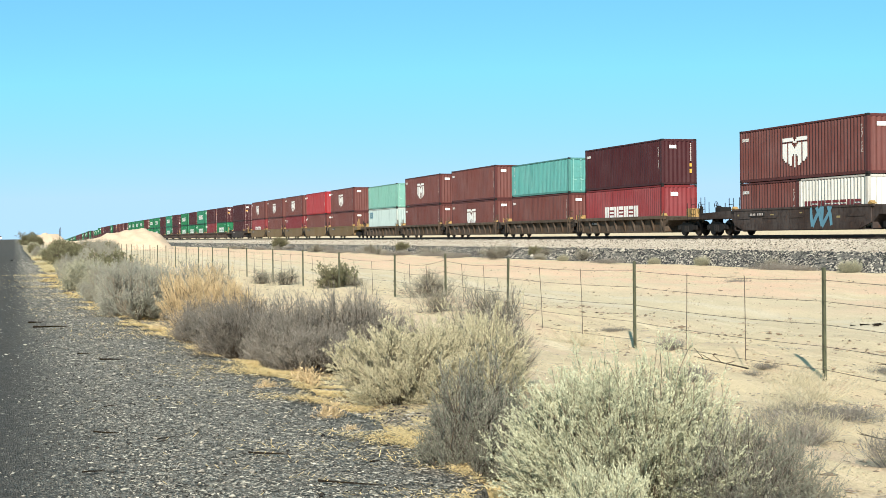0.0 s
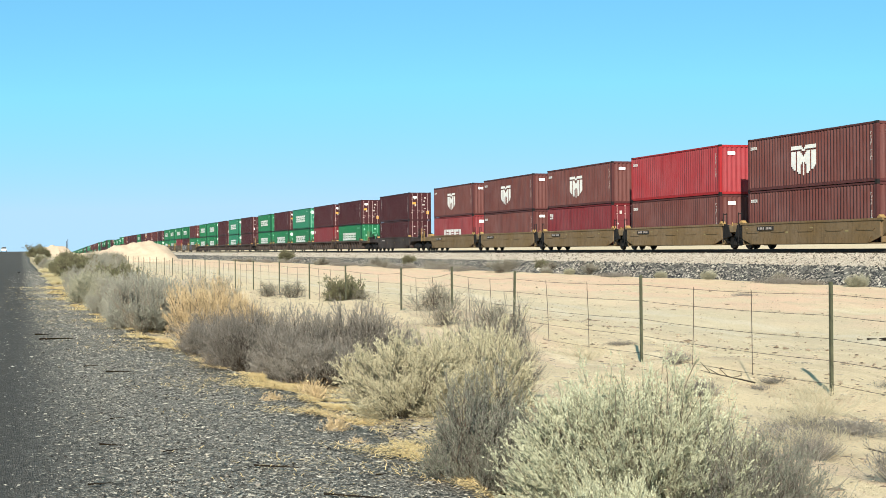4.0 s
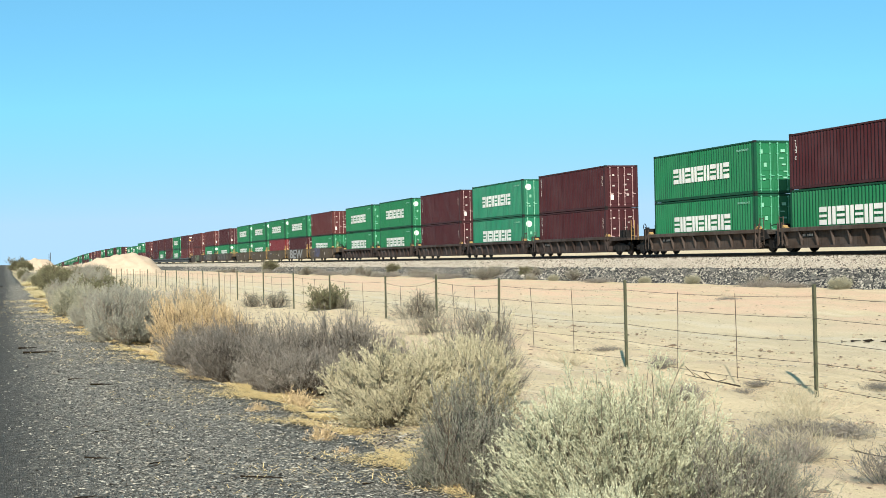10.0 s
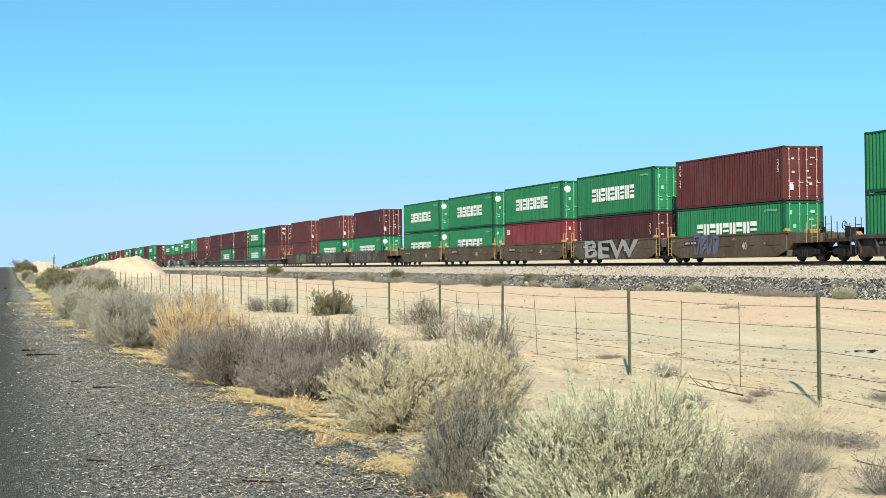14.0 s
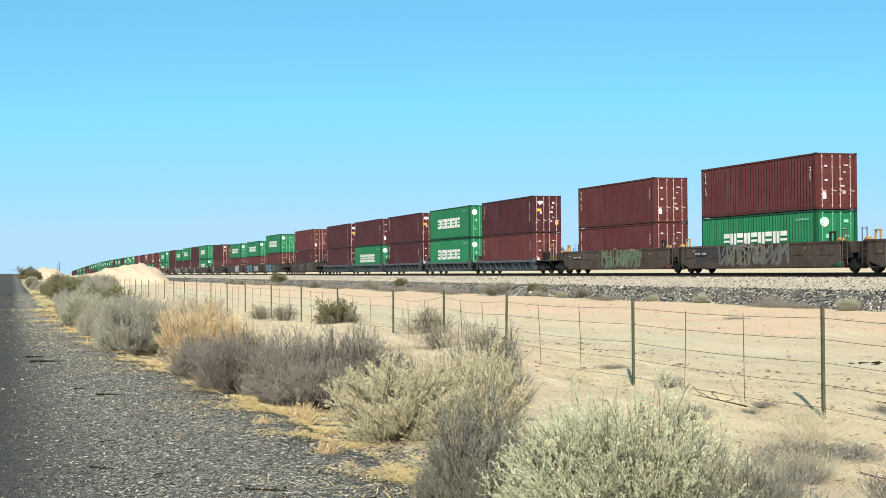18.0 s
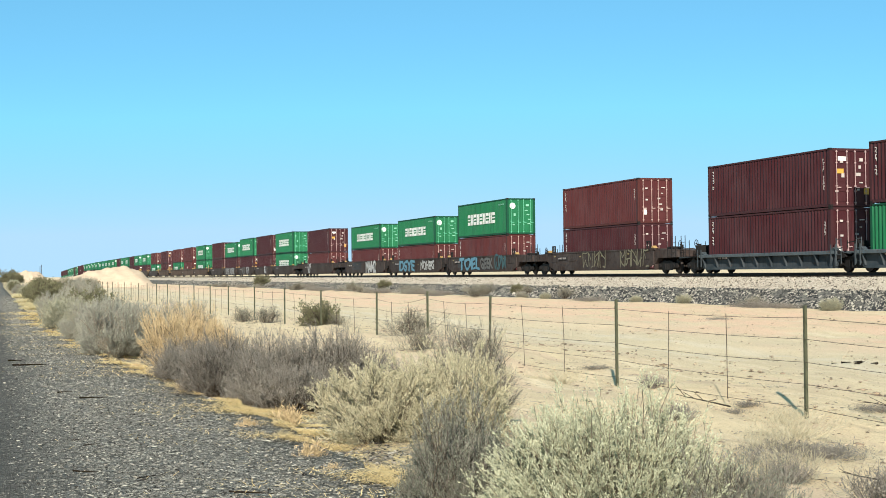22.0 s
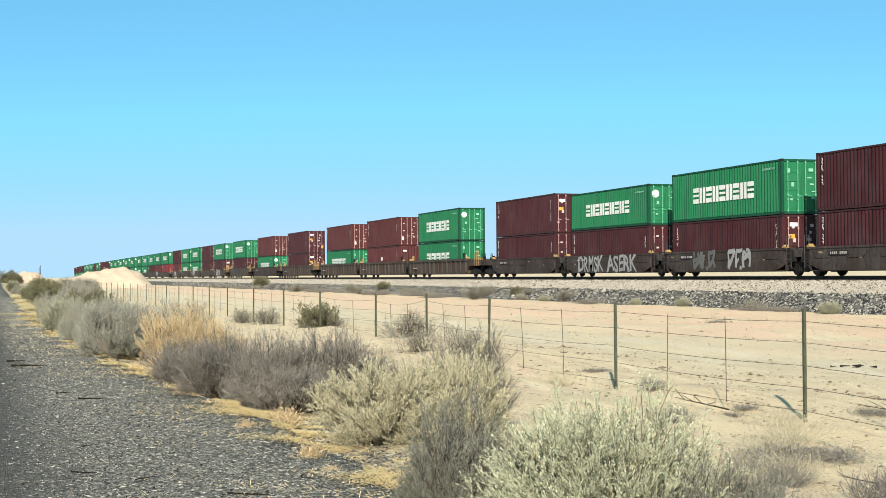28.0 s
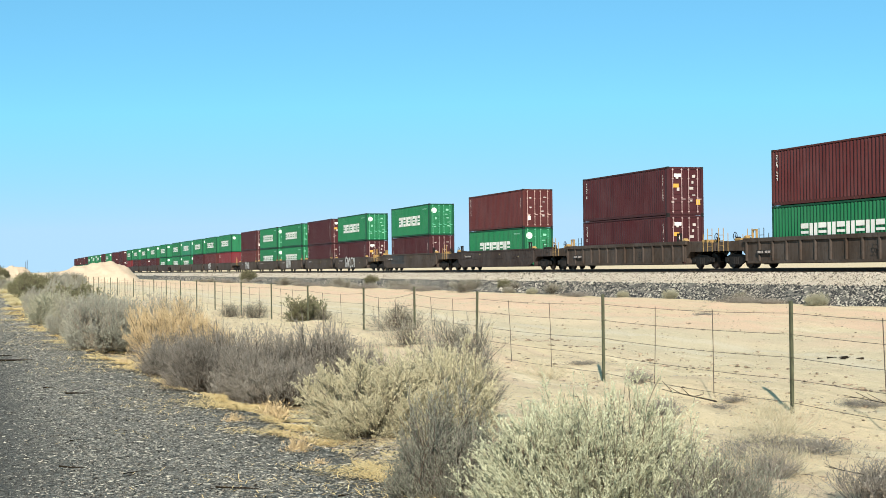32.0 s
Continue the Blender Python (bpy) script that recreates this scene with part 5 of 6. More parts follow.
# ---- plants ----
def stems_mesh(seed, n, width, height, thick, mat, lean=0.7, curl=0.25, seg=4, core=0.15, clumps=4, twigs=3):
    """Many thin tapered stems that fan out from the base. Returns the mesh and the stems' points."""
    rng = np.random.default_rng(seed)
    a = rng.random(n) * 2 * np.pi
    out = np.sqrt(rng.random(n))
    size = rng.uniform(0.62, 1.06, n) * (1 - 0.32 * out ** 2.2 * lean)
    turn = seed * 1.7 + np.arange(clumps - 1) * 2 * np.pi / max(1, clumps - 1)
    heads = np.concatenate([np.zeros((1, 2)), 0.45 * width * np.stack([np.cos(turn), np.sin(turn)], 1) * (1 + 0.25 * np.sin(5 * turn))[:, None]])
    which = rng.integers(0, clumps, n)
    scale = np.concatenate([[1.0], rng.uniform(0.62, 0.98, clumps - 1)])[which]
    size = size * (0.5 + 0.5 * scale) * np.where(rng.random(n) < 0.05, 1.2, 1.0) * (1 + 0.10 * np.sin(2 * a + 3 * seed) * out)
    reach = width * (0.82 if clumps > 1 else 1.0) * (0.5 + 0.5 * scale)
    lump = (1 + 0.16 * np.sin(3 * a + seed) + 0.11 * np.sin(5 * a + 2 * seed)) * np.where(rng.random(n) < 0.05, 1.2, 1.0)
    tip = np.stack([np.cos(a) * out * reach * lump + heads[which, 0], np.sin(a) * out * reach * lump + heads[which, 1], height * size * np.sqrt(np.clip(1 - 0.62 * out ** 2, 0.15, 1))], 1)
    foot = np.stack([np.cos(a) * out * width * core + heads[which, 0] * 0.7, np.sin(a) * out * width * core + heads[which, 1] * 0.7, np.zeros(n) - 0.03], 1)
    bend = rng.normal(0, curl, (n, 3)) * np.array([width, width, height * 0.2]) * 0.5
    t = np.linspace(0, 1, seg + 1)
    w = np.array([1.0, 1.0, 0.75])
    pts = foot[:, None] + (tip - foot)[:, None] * (t[None, :, None] ** w) + bend[:, None] * (np.sin(np.pi * t) * 0.7 + t * 0.35)[None, :, None]
    pts[..., 2] = np.maximum(pts[..., 2], -0.03)
    r = thick * rng.uniform(0.6, 1.3, n)[:, None] * (1.0 - 0.45 * t)[None]
    ring = np.array([(1, 0, 0.2), (-0.5, 0.87, -0.1), (-0.5, -0.87, -0.1)])
    v = pts[:, :, None] + ring[None, None] * r[:, :, None, None]
    v = v.reshape(n, -1, 3)
    f = np.array([(s * 3 + i, s * 3 + (i + 1) % 3, s * 3 + 3 + (i + 1) % 3, s * 3 + 3 + i) for s in range(seg) for i in range(3)])
    f = f[None] + (np.arange(n) * (seg + 1) * 3)[:, None, None]
    v, f = v.reshape(-1, 3), f.reshape(-1, 4)
    if twigs:
        k = n * twigs
        who = np.repeat(np.arange(n), twigs)
        at = rng.uniform(0.4, 0.92, k) * seg
        j = at.astype(int)
        fr = (at - j)[:, None]
        root = pts[who, j] * (1 - fr) + pts[who, np.minimum(j + 1, seg)] * fr
        go = pts[who, np.minimum(j + 1, seg)] - pts[who, j]
        go /= np.linalg.norm(go, axis=1)[:, None] + 1e-6
        go = go + rng.normal(0, 0.62, (k, 3)) + np.array([0, 0, 0.3])
        go /= np.linalg.norm(go, axis=1)[:, None]
        ln = (height * rng.uniform(0.06, 0.2, k))[:, None]
        tp = np.stack([root, root + go * ln * 0.55, root + go * ln + rng.normal(0, 0.02, (k, 3)) * height], 1)
        tr = thick * rng.uniform(0.55, 1.0, k)[:, None] * np.array([0.7, 0.7, 0.35])[None]
        tv = (tp[:, :, None] + ring[None, None] * tr[:, :, None, None]).reshape(-1, 3)
        tf = np.array([(s * 3 + i, s * 3 + (i + 1) % 3, s * 3 + 3 + (i + 1) % 3, s * 3 + 3 + i) for s in range(2) for i in range(3)])
        tf = (tf[None] + (np.arange(k) * 9)[:, None, None]).reshape(-1, 4) + len(v)
        v, f = np.concatenate([v, tv]), np.concatenate([f, tf])
    return quads("stems", v, f, mat), pts


def leaves_mesh(name, seed, pts, per, size, mat, low=0.3, spread=0.05, slim=0.3):
    """Small pointed leaves along the stems."""
    rng = np.random.default_rng(seed + 99)
    n, seg, _ = pts.shape
    k = n * per
    who = np.repeat(np.arange(n), per)
    t = low + (1 - low) * rng.random(k)
    s = np.clip(t * (seg - 1), 0, seg - 1.001)
    i = s.astype(int)
    fr = (s - i)[:, None]
    c = pts[who, i] * (1 - fr) + pts[who, i + 1] * fr + rng.normal(0, spread, (k, 3))
    along = pts[who, i + 1] - pts[who, i]
    along /= np.linalg.norm(along, axis=1)[:, None] + 1e-6
    d = along * 0.8 + rng.normal(0, 0.75, (k, 3))
    d /= np.linalg.norm(d, axis=1)[:, None]
    side = np.cross(d, rng.normal(0, 1, (k, 3)))
    side /= np.linalg.norm(side, axis=1)[:, None] + 1e-6
    ln = (size * rng.uniform(0.6, 1.4, k))[:, None]
    c[:, 2] = np.maximum(c[:, 2], 0.0)
    v = np.stack([c, c + d * ln * 0.5 + side * ln * slim, c + d * ln, c + d * ln * 0.5 - side * ln * slim], 1)
    return quads(name, v.reshape(-1, 3), np.arange(k * 4).reshape(-1, 4), mat)


def bush(name, label, seed, x, y, width, height, stems, per, stem_mat, leaf_mat, thick=0.004, size=0.05, spread=0.02, slim=0.25, low=0.3, **more):
    root = tagged(new(name), label, "bush")
    me, pts = stems_mesh(seed, stems, width, height, thick, PLANT[stem_mat], **more)
    part("brushwood", me, None, root)
    if per:
        part("foliage", leaves_mesh("foliage", seed, pts, per, size, PLANT[leaf_mat], low, spread, slim), None, root)
    root.location = (x, y, float(land(x, y)) - 0.01)
    return root


def tubes(pts, radii):
    """Three-sided tapered twigs: pts (n, k, 3), radii (n, k). Returns vertices and faces."""
    n, k, _ = pts.shape
    ring = np.array([(1, 0, 0.2), (-0.5, 0.87, -0.1), (-0.5, -0.87, -0.1)])
    v = (pts[:, :, None] + ring[None, None] * radii[:, :, None, None]).reshape(-1, 3)
    f = np.array([(s * 3 + i, s * 3 + (i + 1) % 3, s * 3 + 3 + (i + 1) % 3, s * 3 + 3 + i) for s in range(k - 1) for i in range(3)])
    return v, (f[None] + (np.arange(n) * k * 3)[:, None, None]).reshape(-1, 4)


def unit(v):
    return v / (np.linalg.norm(v, axis=-1, keepdims=True) + 1e-9)


def shrub(name, label, seed, x, y, width, height, limbs, forks, shoots, leaves, wood, twig, leaf, reach=0.14, thick=0.004, leaf_size=0.014, slim=0.2, sleeve=0.006,
          splay=78, wild=0.5, climb=0.35, lump=0.16, heads=1, fine=0.45, bare=0.0, stray=0.4):
    """A branching shrub: limbs from the root, forks on the limbs, shoots on the forks and leaves along the shoots, inside an uneven dome."""
    rng = np.random.default_rng(seed)
    root = tagged(new(name), label, "bush")
    az, pol = rng.random(limbs) * 2 * np.pi, np.radians(splay) * np.sqrt(rng.random(limbs))
    head = rng.integers(0, heads, limbs)
    turn = seed * 1.3 + head * 2 * np.pi / heads
    base = np.stack([np.cos(turn), np.sin(turn), np.zeros(limbs)], 1) * width * (0.42 if heads > 1 else 0.0)
    tall = np.where(head == 0, 1.0, 0.72 + 0.26 * np.sin(3.1 * head + seed))
    wide, high = width * (0.62 if heads > 1 else 1.0) * np.ones(limbs), height * tall
    d = np.stack([np.sin(pol) * np.cos(az), np.sin(pol) * np.sin(az), np.cos(pol)], 1)
    dome = ((np.sin(pol) / wide) ** 2.7 + (np.cos(pol) / high) ** 2.7) ** (-1 / 2.7)
    dome = dome * (1 + lump * np.sin(3 * az + seed) + lump * 0.8 * np.sin(5 * az + 4 * pol + 2 * seed)) * rng.uniform(0.86, 1.05, limbs)
    foot = base + np.stack([np.cos(az), np.sin(az), np.zeros(limbs)], 1) * (width * 0.10 * np.sqrt(rng.random(limbs)))[:, None]
    t = np.linspace(0, 1, 5)
    bend = rng.normal(0, 0.10, (limbs, 3)) * dome[:, None]
    arms = foot[:, None] + d[:, None] * (dome * rng.uniform(0.55, 0.8, limbs))[:, None, None] * t[None, :, None] + bend[:, None] * np.sin(np.pi * t)[None, :, None]
    arms[:, 0, 2] = -0.05

    def along(lines, who, at):
        k = lines.shape[1] - 1
        i = np.minimum((at * k).astype(int), k - 1)
        u = (at * k - i)[:, None]
        return lines[who, i] * (1 - u) + lines[who, i + 1] * u

    who = np.repeat(np.arange(limbs), forks)
    n = len(who)
    start = along(arms, who, rng.uniform(0.22, 1.0, n))
    way = unit(d[who] + rng.normal(0, wild, (n, 3)) + np.array([0, 0, climb]))
    reach_out = dome[who] * rng.uniform(0.82, 1.06, n)
    room = np.clip(reach_out - np.linalg.norm(start - foot[who], axis=1), 0.10 * dome[who], 0.55 * dome[who])
    u = np.linspace(0, 1, 4)
    kink = rng.normal(0, 0.12, (n, 3)) * room[:, None]
    arms_b = start[:, None] + way[:, None] * room[:, None, None] * u[None, :, None] + kink[:, None] * np.sin(np.pi * u)[None, :, None]
    arms_b[..., 2] = np.maximum(arms_b[..., 2], 0.01)
    v1, f1 = tubes(arms, thick * 1.8 * rng.uniform(0.7, 1.3, limbs)[:, None] * (1 - 0.6 * t)[None])
    v2, f2 = tubes(arms_b, thick * rng.uniform(0.6, 1.2, n)[:, None] * (1 - 0.5 * u)[None])
    part("brushwood", quads("brushwood", np.concatenate([v1, v2]), np.concatenate([f1, f2 + len(v1)]), PLANT[wood]), None, root)

    own = np.repeat(np.arange(n), shoots)
    m = len(own)
    at = rng.uniform(0.25, 1.0, m)
    tip_from = along(arms_b, own, at)
    go = unit(way[own] * 0.9 + rng.normal(0, wild * 0.8, (m, 3)) + np.array([0, 0, climb]))
    size = reach * rng.uniform(0.45, 1.25, m)
    w = np.linspace(0, 1, 2)
    sag = rng.normal(0, 0.10, (m, 3)) * size[:, None]
    ends = tip_from[:, None] + go[:, None] * size[:, None, None] * w[None, :, None] + sag[:, None] * (w ** 2)[None, :, None]
    ends[..., 2] = np.maximum(ends[..., 2], 0.0)
    v3, f3 = tubes(ends, thick * fine * rng.uniform(0.7, 1.2, m)[:, None] * (1 - 0.45 * w)[None])
    part("twig_crown", quads("twig_crown", v3, f3, PLANT[twig]), None, root)
    if leaves:
        clad = np.nonzero(rng.random(m) >= bare)[0]
        on = np.repeat(clad, leaves)
        k = len(on)
        c = along(ends, on, rng.uniform(0.08, 1.0, k) ** 0.8) + rng.normal(0, sleeve, (k, 3))
        e = unit(go[on] * 1.2 + rng.normal(0, stray, (k, 3)))
        side = unit(np.cross(e, rng.normal(0, 1, (k, 3))))
        ln = (leaf_size * rng.uniform(0.6, 1.4, k))[:, None]
        c[:, 2] = np.maximum(c[:, 2], 0.0)
        q = np.stack([c, c + e * ln * 0.5 + side * ln * slim, c + e * ln, c + e * ln * 0.5 - side * ln * slim], 1)
        part("foliage", quads("foliage", q.reshape(-1, 3), np.arange(k * 4).reshape(-1, 4), PLANT[leaf]), None, root)
    root.location = (x, y, float(land(x, y)) - 0.01)
    return root


def another(ob, x, y, turn, size, z=None):
    """A further bush of the same kind elsewhere."""
    c = copy_thing(ob, pose(x, y, float(land(x, y)) - 0.02 if z is None else z, 0, 0, turn))
    c.scale = (size, size, size)
    return c


SAGE = "pale grey-green sagebrush bush with dense upright twigs"
GREY = "dry grey-brown brush with dense fine twigs beside the road"
# the row of bushes between road and fence, nearest first
shrub("sage_bush", SAGE, 1, 3.70, 8.0, 0.80, 1.13, 230, 9, 7, 13, "sage_wood", "sage_stem", "sage", 0.115, 0.0040, 0.0165, 0.19, 0.0045, 74, 0.30, 0.16, 0.05, stray=0.36)
shrub("sage_bush", SAGE, 31, 3.02, 6.95, 0.34, 0.50, 60, 8, 5, 13, "sage_wood", "sage_stem", "sage", 0.12, 0.0035, 0.016, 0.17, 0.004, 70, 0.26, 0.25)
shrub("dry_bush", GREY, 2, 4.20, 7.6, 0.56, 0.66, 190, 9, 7, 7, "dark", "grey", "dusk_leaf", 0.11, 0.0030, 0.013, 0.2, 0.004, 86, 0.4, 0.25, 0.14)
shrub("dry_bush", GREY, 3, 3.33, 9.7, 0.54, 1.02, 190, 9, 8, 9, "dark", "grey", "dusk_leaf", 0.12, 0.0032, 0.015, 0.2, 0.004, 66, 0.32, 0.45, 0.10, 2)
shrub("sage_bush", "pale cream-green sagebrush bush with dense leafy twigs", 4, 4.20, 13.95, 1.02, 1.00, 250, 9, 7, 14, "sage_wood", "cream_stem", "cream", 0.13, 0.0044, 0.021, 0.19, 0.007, 80, 0.36, 0.25, 0.09, 4)
shrub("dry_bush", "grey half-green brush beside the sage", 32, 5.10, 14.9, 0.62, 1.02, 90, 9, 6, 2, "dark", "grey", "olive_grey", 0.16, 0.0042, 0.018, 0.22, 0.008, 66, 0.5, 0.4, 0.16)
shrub("dry_bush", GREY, 5, 3.84, 18.1, 0.96, 1.12, 260, 9, 8, 4, "dark", "grey", "grey_leaf", 0.17, 0.0044, 0.022, 0.2, 0.007, 80, 0.38, 0.35, 0.08, 3)
shrub("dry_bush", GREY, 34, 3.20, 19.9, 0.86, 0.86, 150, 9, 8, 2, "dark", "grey", "grey_leaf", 0.16, 0.0046, 0.020, 0.2, 0.010, 84, 0.5, 0.25, 0.12)
shrub("dry_bush", GREY, 33, 4.66, 18.6, 0.74, 0.90, 170, 9, 8, 3, "dark", "grey", "grey_leaf", 0.16, 0.0044, 0.020, 0.2, 0.008, 78, 0.4, 0.4, 0.10)
shrub("straw_bush", "golden dry shrub with pale curled leaves", 6, 3.34, 25.0, 0.94, 1.44, 150, 9, 6, 11, "dark", "straw", "straw", 0.20, 0.0054, 0.024, 0.15, 0.009, 60, 0.30, 0.50, 0.12, 3)
shrub("dry_bush", GREY, 7, 3.45, 23.2, 1.02, 0.66, 170, 9, 8, 2, "dark", "grey", "grey_leaf", 0.15, 0.0050, 0.024, 0.2, 0.010, 86, 0.5, 0.25, 0.14, 2)
dry_c = shrub("dry_bush", "pale ash-grey brush with small grey-green leaves", 8, 2.84, 31.0, 1.30, 1.32, 200, 9, 7, 5, "dun", "ash", "ash_leaf", 0.22, 0.0066, 0.036, 0.2, 0.012, 80, 0.4, 0.35, 0.09, 3)
shrub("dry_bush", "olive-grey brush beside the road", 35, 2.62, 34.4, 0.66, 1.06, 120, 9, 6, 6, "dun", "ash", "ash_leaf", 0.22, 0.0070, 0.038, 0.22, 0.014, 74, 0.42, 0.35, 0.12)
sage_c = shrub("sage_bush", SAGE, 9, 2.28, 47.0, 0.78, 1.02, 90, 8, 5, 5, "sage_wood", "sage_stem", "olive_grey", 0.2, 0.008, 0.05, 0.22, 0.02, 80, 0.42, 0.3, 0.12)
olive = shrub("creosote_bush", "dark olive creosote bush on the sand", 10, 10.15, 44.5, 0.68, 0.84, 46, 8, 5, 8, "dark", "dark", "green", 0.15, 0.008, 0.038, 0.3, 0.012, 80, 0.5, 0.25, 0.16)
wiry = shrub("wiry_shrub", "wiry grey half-dead desert shrub by the fence", 11, 9.3, 26.8, 0.85, 0.50, 40, 7, 5, 5, "dark", "grey", "olive_grey", 0.14, 0.0052, 0.020, 0.28, 0.010, 84, 0.8, 0.2, 0.25, bare=0.4)
another(dry_c, 3.60, 32.2, 210, 0.96)
another(dry_c, 2.75, 38.0, 100, 0.86)
another(wiry, 10.5, 35.0, 70, 1.15)
another(wiry, 8.7, 28.6, 200, 0.8)
another(wiry, 10.6, 43.9, 20, 0.6)
another(wiry, 9.7, 51.5, 130, 1.0)
another(wiry, 9.4, 54.5, 30, 0.9)
tuft = bush("straw_tuft", "small tuft of dry straw beside the asphalt", 12, 2.75, 12.5, 0.16, 0.26, 160, 3, "straw", "straw", 0.0025, 0.04, 0.01, 0.1)
low_straw = bush("straw_shrub", "low straw-coloured dry shrub on sand", 13, 6.75, 10.9, 0.46, 0.30, 200, 0, "cream_stem", "straw", 0.0024, 0.02, 0.015, curl=0.55, twigs=4)
for x, y, turn, size in ((7.4, 12.2, 100, 1.0), (8.42, 13.4, 160, 1.1), (9.3, 15.1, 220, 1.0), (9.03, 21.6, 330, 1.1), (8.6, 23.5, 10, 0.8)):
    another(low_straw, x, y, turn, size)
for x, y, turn, size in ((2.65, 15.2, 90, 0.8), (2.6, 20.3, 30, 0.9), (2.45, 25.5, 200, 0.9), (2.5, 31.0, 120, 1.2), (3.2, 15.8, 50, 1.2), (2.9, 20.9, 10, 1.3), (2.2, 35.0, 77, 1.3), (2.75, 11.6, 60, 0.6)):
    another(tuft, x, y, turn, size)
grey_low = bush("dry_shrub", "low dark dry shrub on sand", 14, 6.40, 8.9, 0.36, 0.38, 300, 4, "grey", "grey_leaf", 0.003, 0.02, 0.012, curl=0.4)
for x, y, turn, size in ((6.5, 10.5, 80, 0.7), (6.0, 11.0, 140, 0.55), (10.06, 20.2, 200, 0.7), (7.9, 15.2, 20, 0.7)):
    another(grey_low, x, y, turn, size)
for ob, x, y, turn, size in ((dry_c, 3.4, 41, 90, 0.85), (sage_c, 2.45, 42.5, 140, 0.8), (sage_c, 2.5, 52.5, 250, 1.0), (dry_c, 2.7, 56.0, 30, 0.8), (olive, 3.5, 49, 200, 1.25), (olive, 3.0, 57, 120, 1.2), (olive, 4.2, 63, 10, 1.55), (dry_c, 3.3, 72, 60, 0.85),
                             (sage_c, 2.6, 66, 60, 0.6), (sage_c, 2.5, 80, 160, 0.6), (dry_c, 4.6, 84, 150, 1.2), (olive, 3.4, 95, 20, 1.7), (sage_c, 4.6, 104, 50, 1.0), (dry_c, 6.2, 112, 220, 1.3),
                             (olive, 4.2, 128, 80, 2.1), (olive, 3.0, 118, 200, 1.3), (olive, 6.0, 140, 130, 2.0), (dry_c, 8.0, 150, 30, 1.4), (olive, 9.5, 165, 190, 1.8), (sage_c, 3.2, 150, 20, 1.0),
                             (olive, 2.9, 290, 0, 3.0), (olive, 4.0, 285, 90, 2.4), (olive, 6.2, 200, 45, 2.2), (dry_c, 12.0, 190, 45, 1.4), (olive, 14.0, 210, 200, 1.4)):
    another(ob, x, y, turn, size)
grass = bush("grass_patch", "low bleached yellow grass patch beside the road", 41, 1.9, 76, 0.50, 0.24, 600, 5, "ygrass", "ygrass", 0.008, 0.08, 0.04, 0.1, curl=0.5)
for x, y, turn, size in ((1.9, 86, 50, 0.9), (1.95, 97, 10, 1.1), (2.1, 122, 200, 1.4)):
    another(grass, x, y, turn, size)
for ob, x, y, turn, size in ((olive, 2.7, 100, 10, 0.9), (sage_c, 2.6, 132, 70, 0.8), (dry_c, 2.8, 160, 130, 0.9), (olive, 2.6, 190, 20, 1.2), (sage_c, 3.0, 232, 200, 1.2), (olive, 2.8, 212, 100, 1.3)):
    another(ob, x, y, turn, size)
low_brush = bush("sprawling_shrub", "low sprawling dead shrub on the sand", 42, 7.85, 12.0, 0.46, 0.15, 320, 3, "grey", "grey_leaf", 0.003, 0.02, 0.015, curl=0.5, twigs=4)
for x, y, turn, size in ((4.9, 9.0, 20, 0.9), (7.05, 11.7, 200, 1.1), (7.5, 11.95, 80, 1.15), (6.75, 13.0, 70, 0.55), (9.85, 17.1, 140, 0.6), (34.3, 58.0, 10, 3.0), (34.8, 56.4, 190, 2.2), (24.0, 43.0, 60, 1.0), (10.6, 23.6, 250, 0.7), (10.7, 15.1, 120, 0.8), (10.1, 17.2, 40, 0.6), (8.3, 9.9, 30, 0.8)):
    another(low_brush, x, y, turn, size)
# growth on the embankment
BANK = np.array(PROFILE + PROFILE_B[1:3])
for ob, x, y, turn, size in ((olive, 36.3, 196, 30, 1.7), (olive, 36.4, 131, 30, 1.0), (wiry, 36.1, 92, 70, 1.0), (olive, 36.3, 94.5, 0, 0.75), (wiry, 35.7, 84, 10, 1.2), (wiry, 35.8, 100, 130, 1.4), (sage_c, 35.5, 67.4, 20, 0.55),
                             (sage_c, 35.3, 53.2, 20, 0.65), (wiry, 35.4, 60.0, 200, 1.0), (sage_c, 35.4, 87, 60, 0.5)):
    another(ob, x, y, turn, size, float(np.interp(x, BANK[:, 0], BANK[:, 1])))
for ob, x, y, turn, size in ((low_brush, 34.6, 78, 20, 2.5), (dry_c, 34.9, 90, 80, 0.35), (wiry, 33.9, 97, 140, 1.5), (low_brush, 35.0, 108, 200, 3.2), (wiry, 34.3, 116, 10, 1.4), (low_brush, 34.0, 124, 50, 3.5),
                             (wiry, 34.8, 138, 90, 1.7), (low_brush, 34.4, 150, 170, 3.5), (wiry, 33.8, 160, 230, 1.6), (sage_c, 34.9, 72, 60, 0.45)):
    another(ob, x, y, turn, size)
rng = random.Random(8)
for i in range(46):
    y = 100 * (2.5 ** rng.random())
    x = rng.uniform(33.5, 36.4)
    ob = rng.choice((wiry, low_brush, low_brush, dry_c))
    another(ob, x, y, rng.uniform(0, 360), rng.uniform(0.6, 1.1) * {wiry: 1.1, low_brush: 2.8, dry_c: 0.4}[ob], float(np.interp(x, BANK[:, 0], BANK[:, 1])) if x > 35.3 else None)


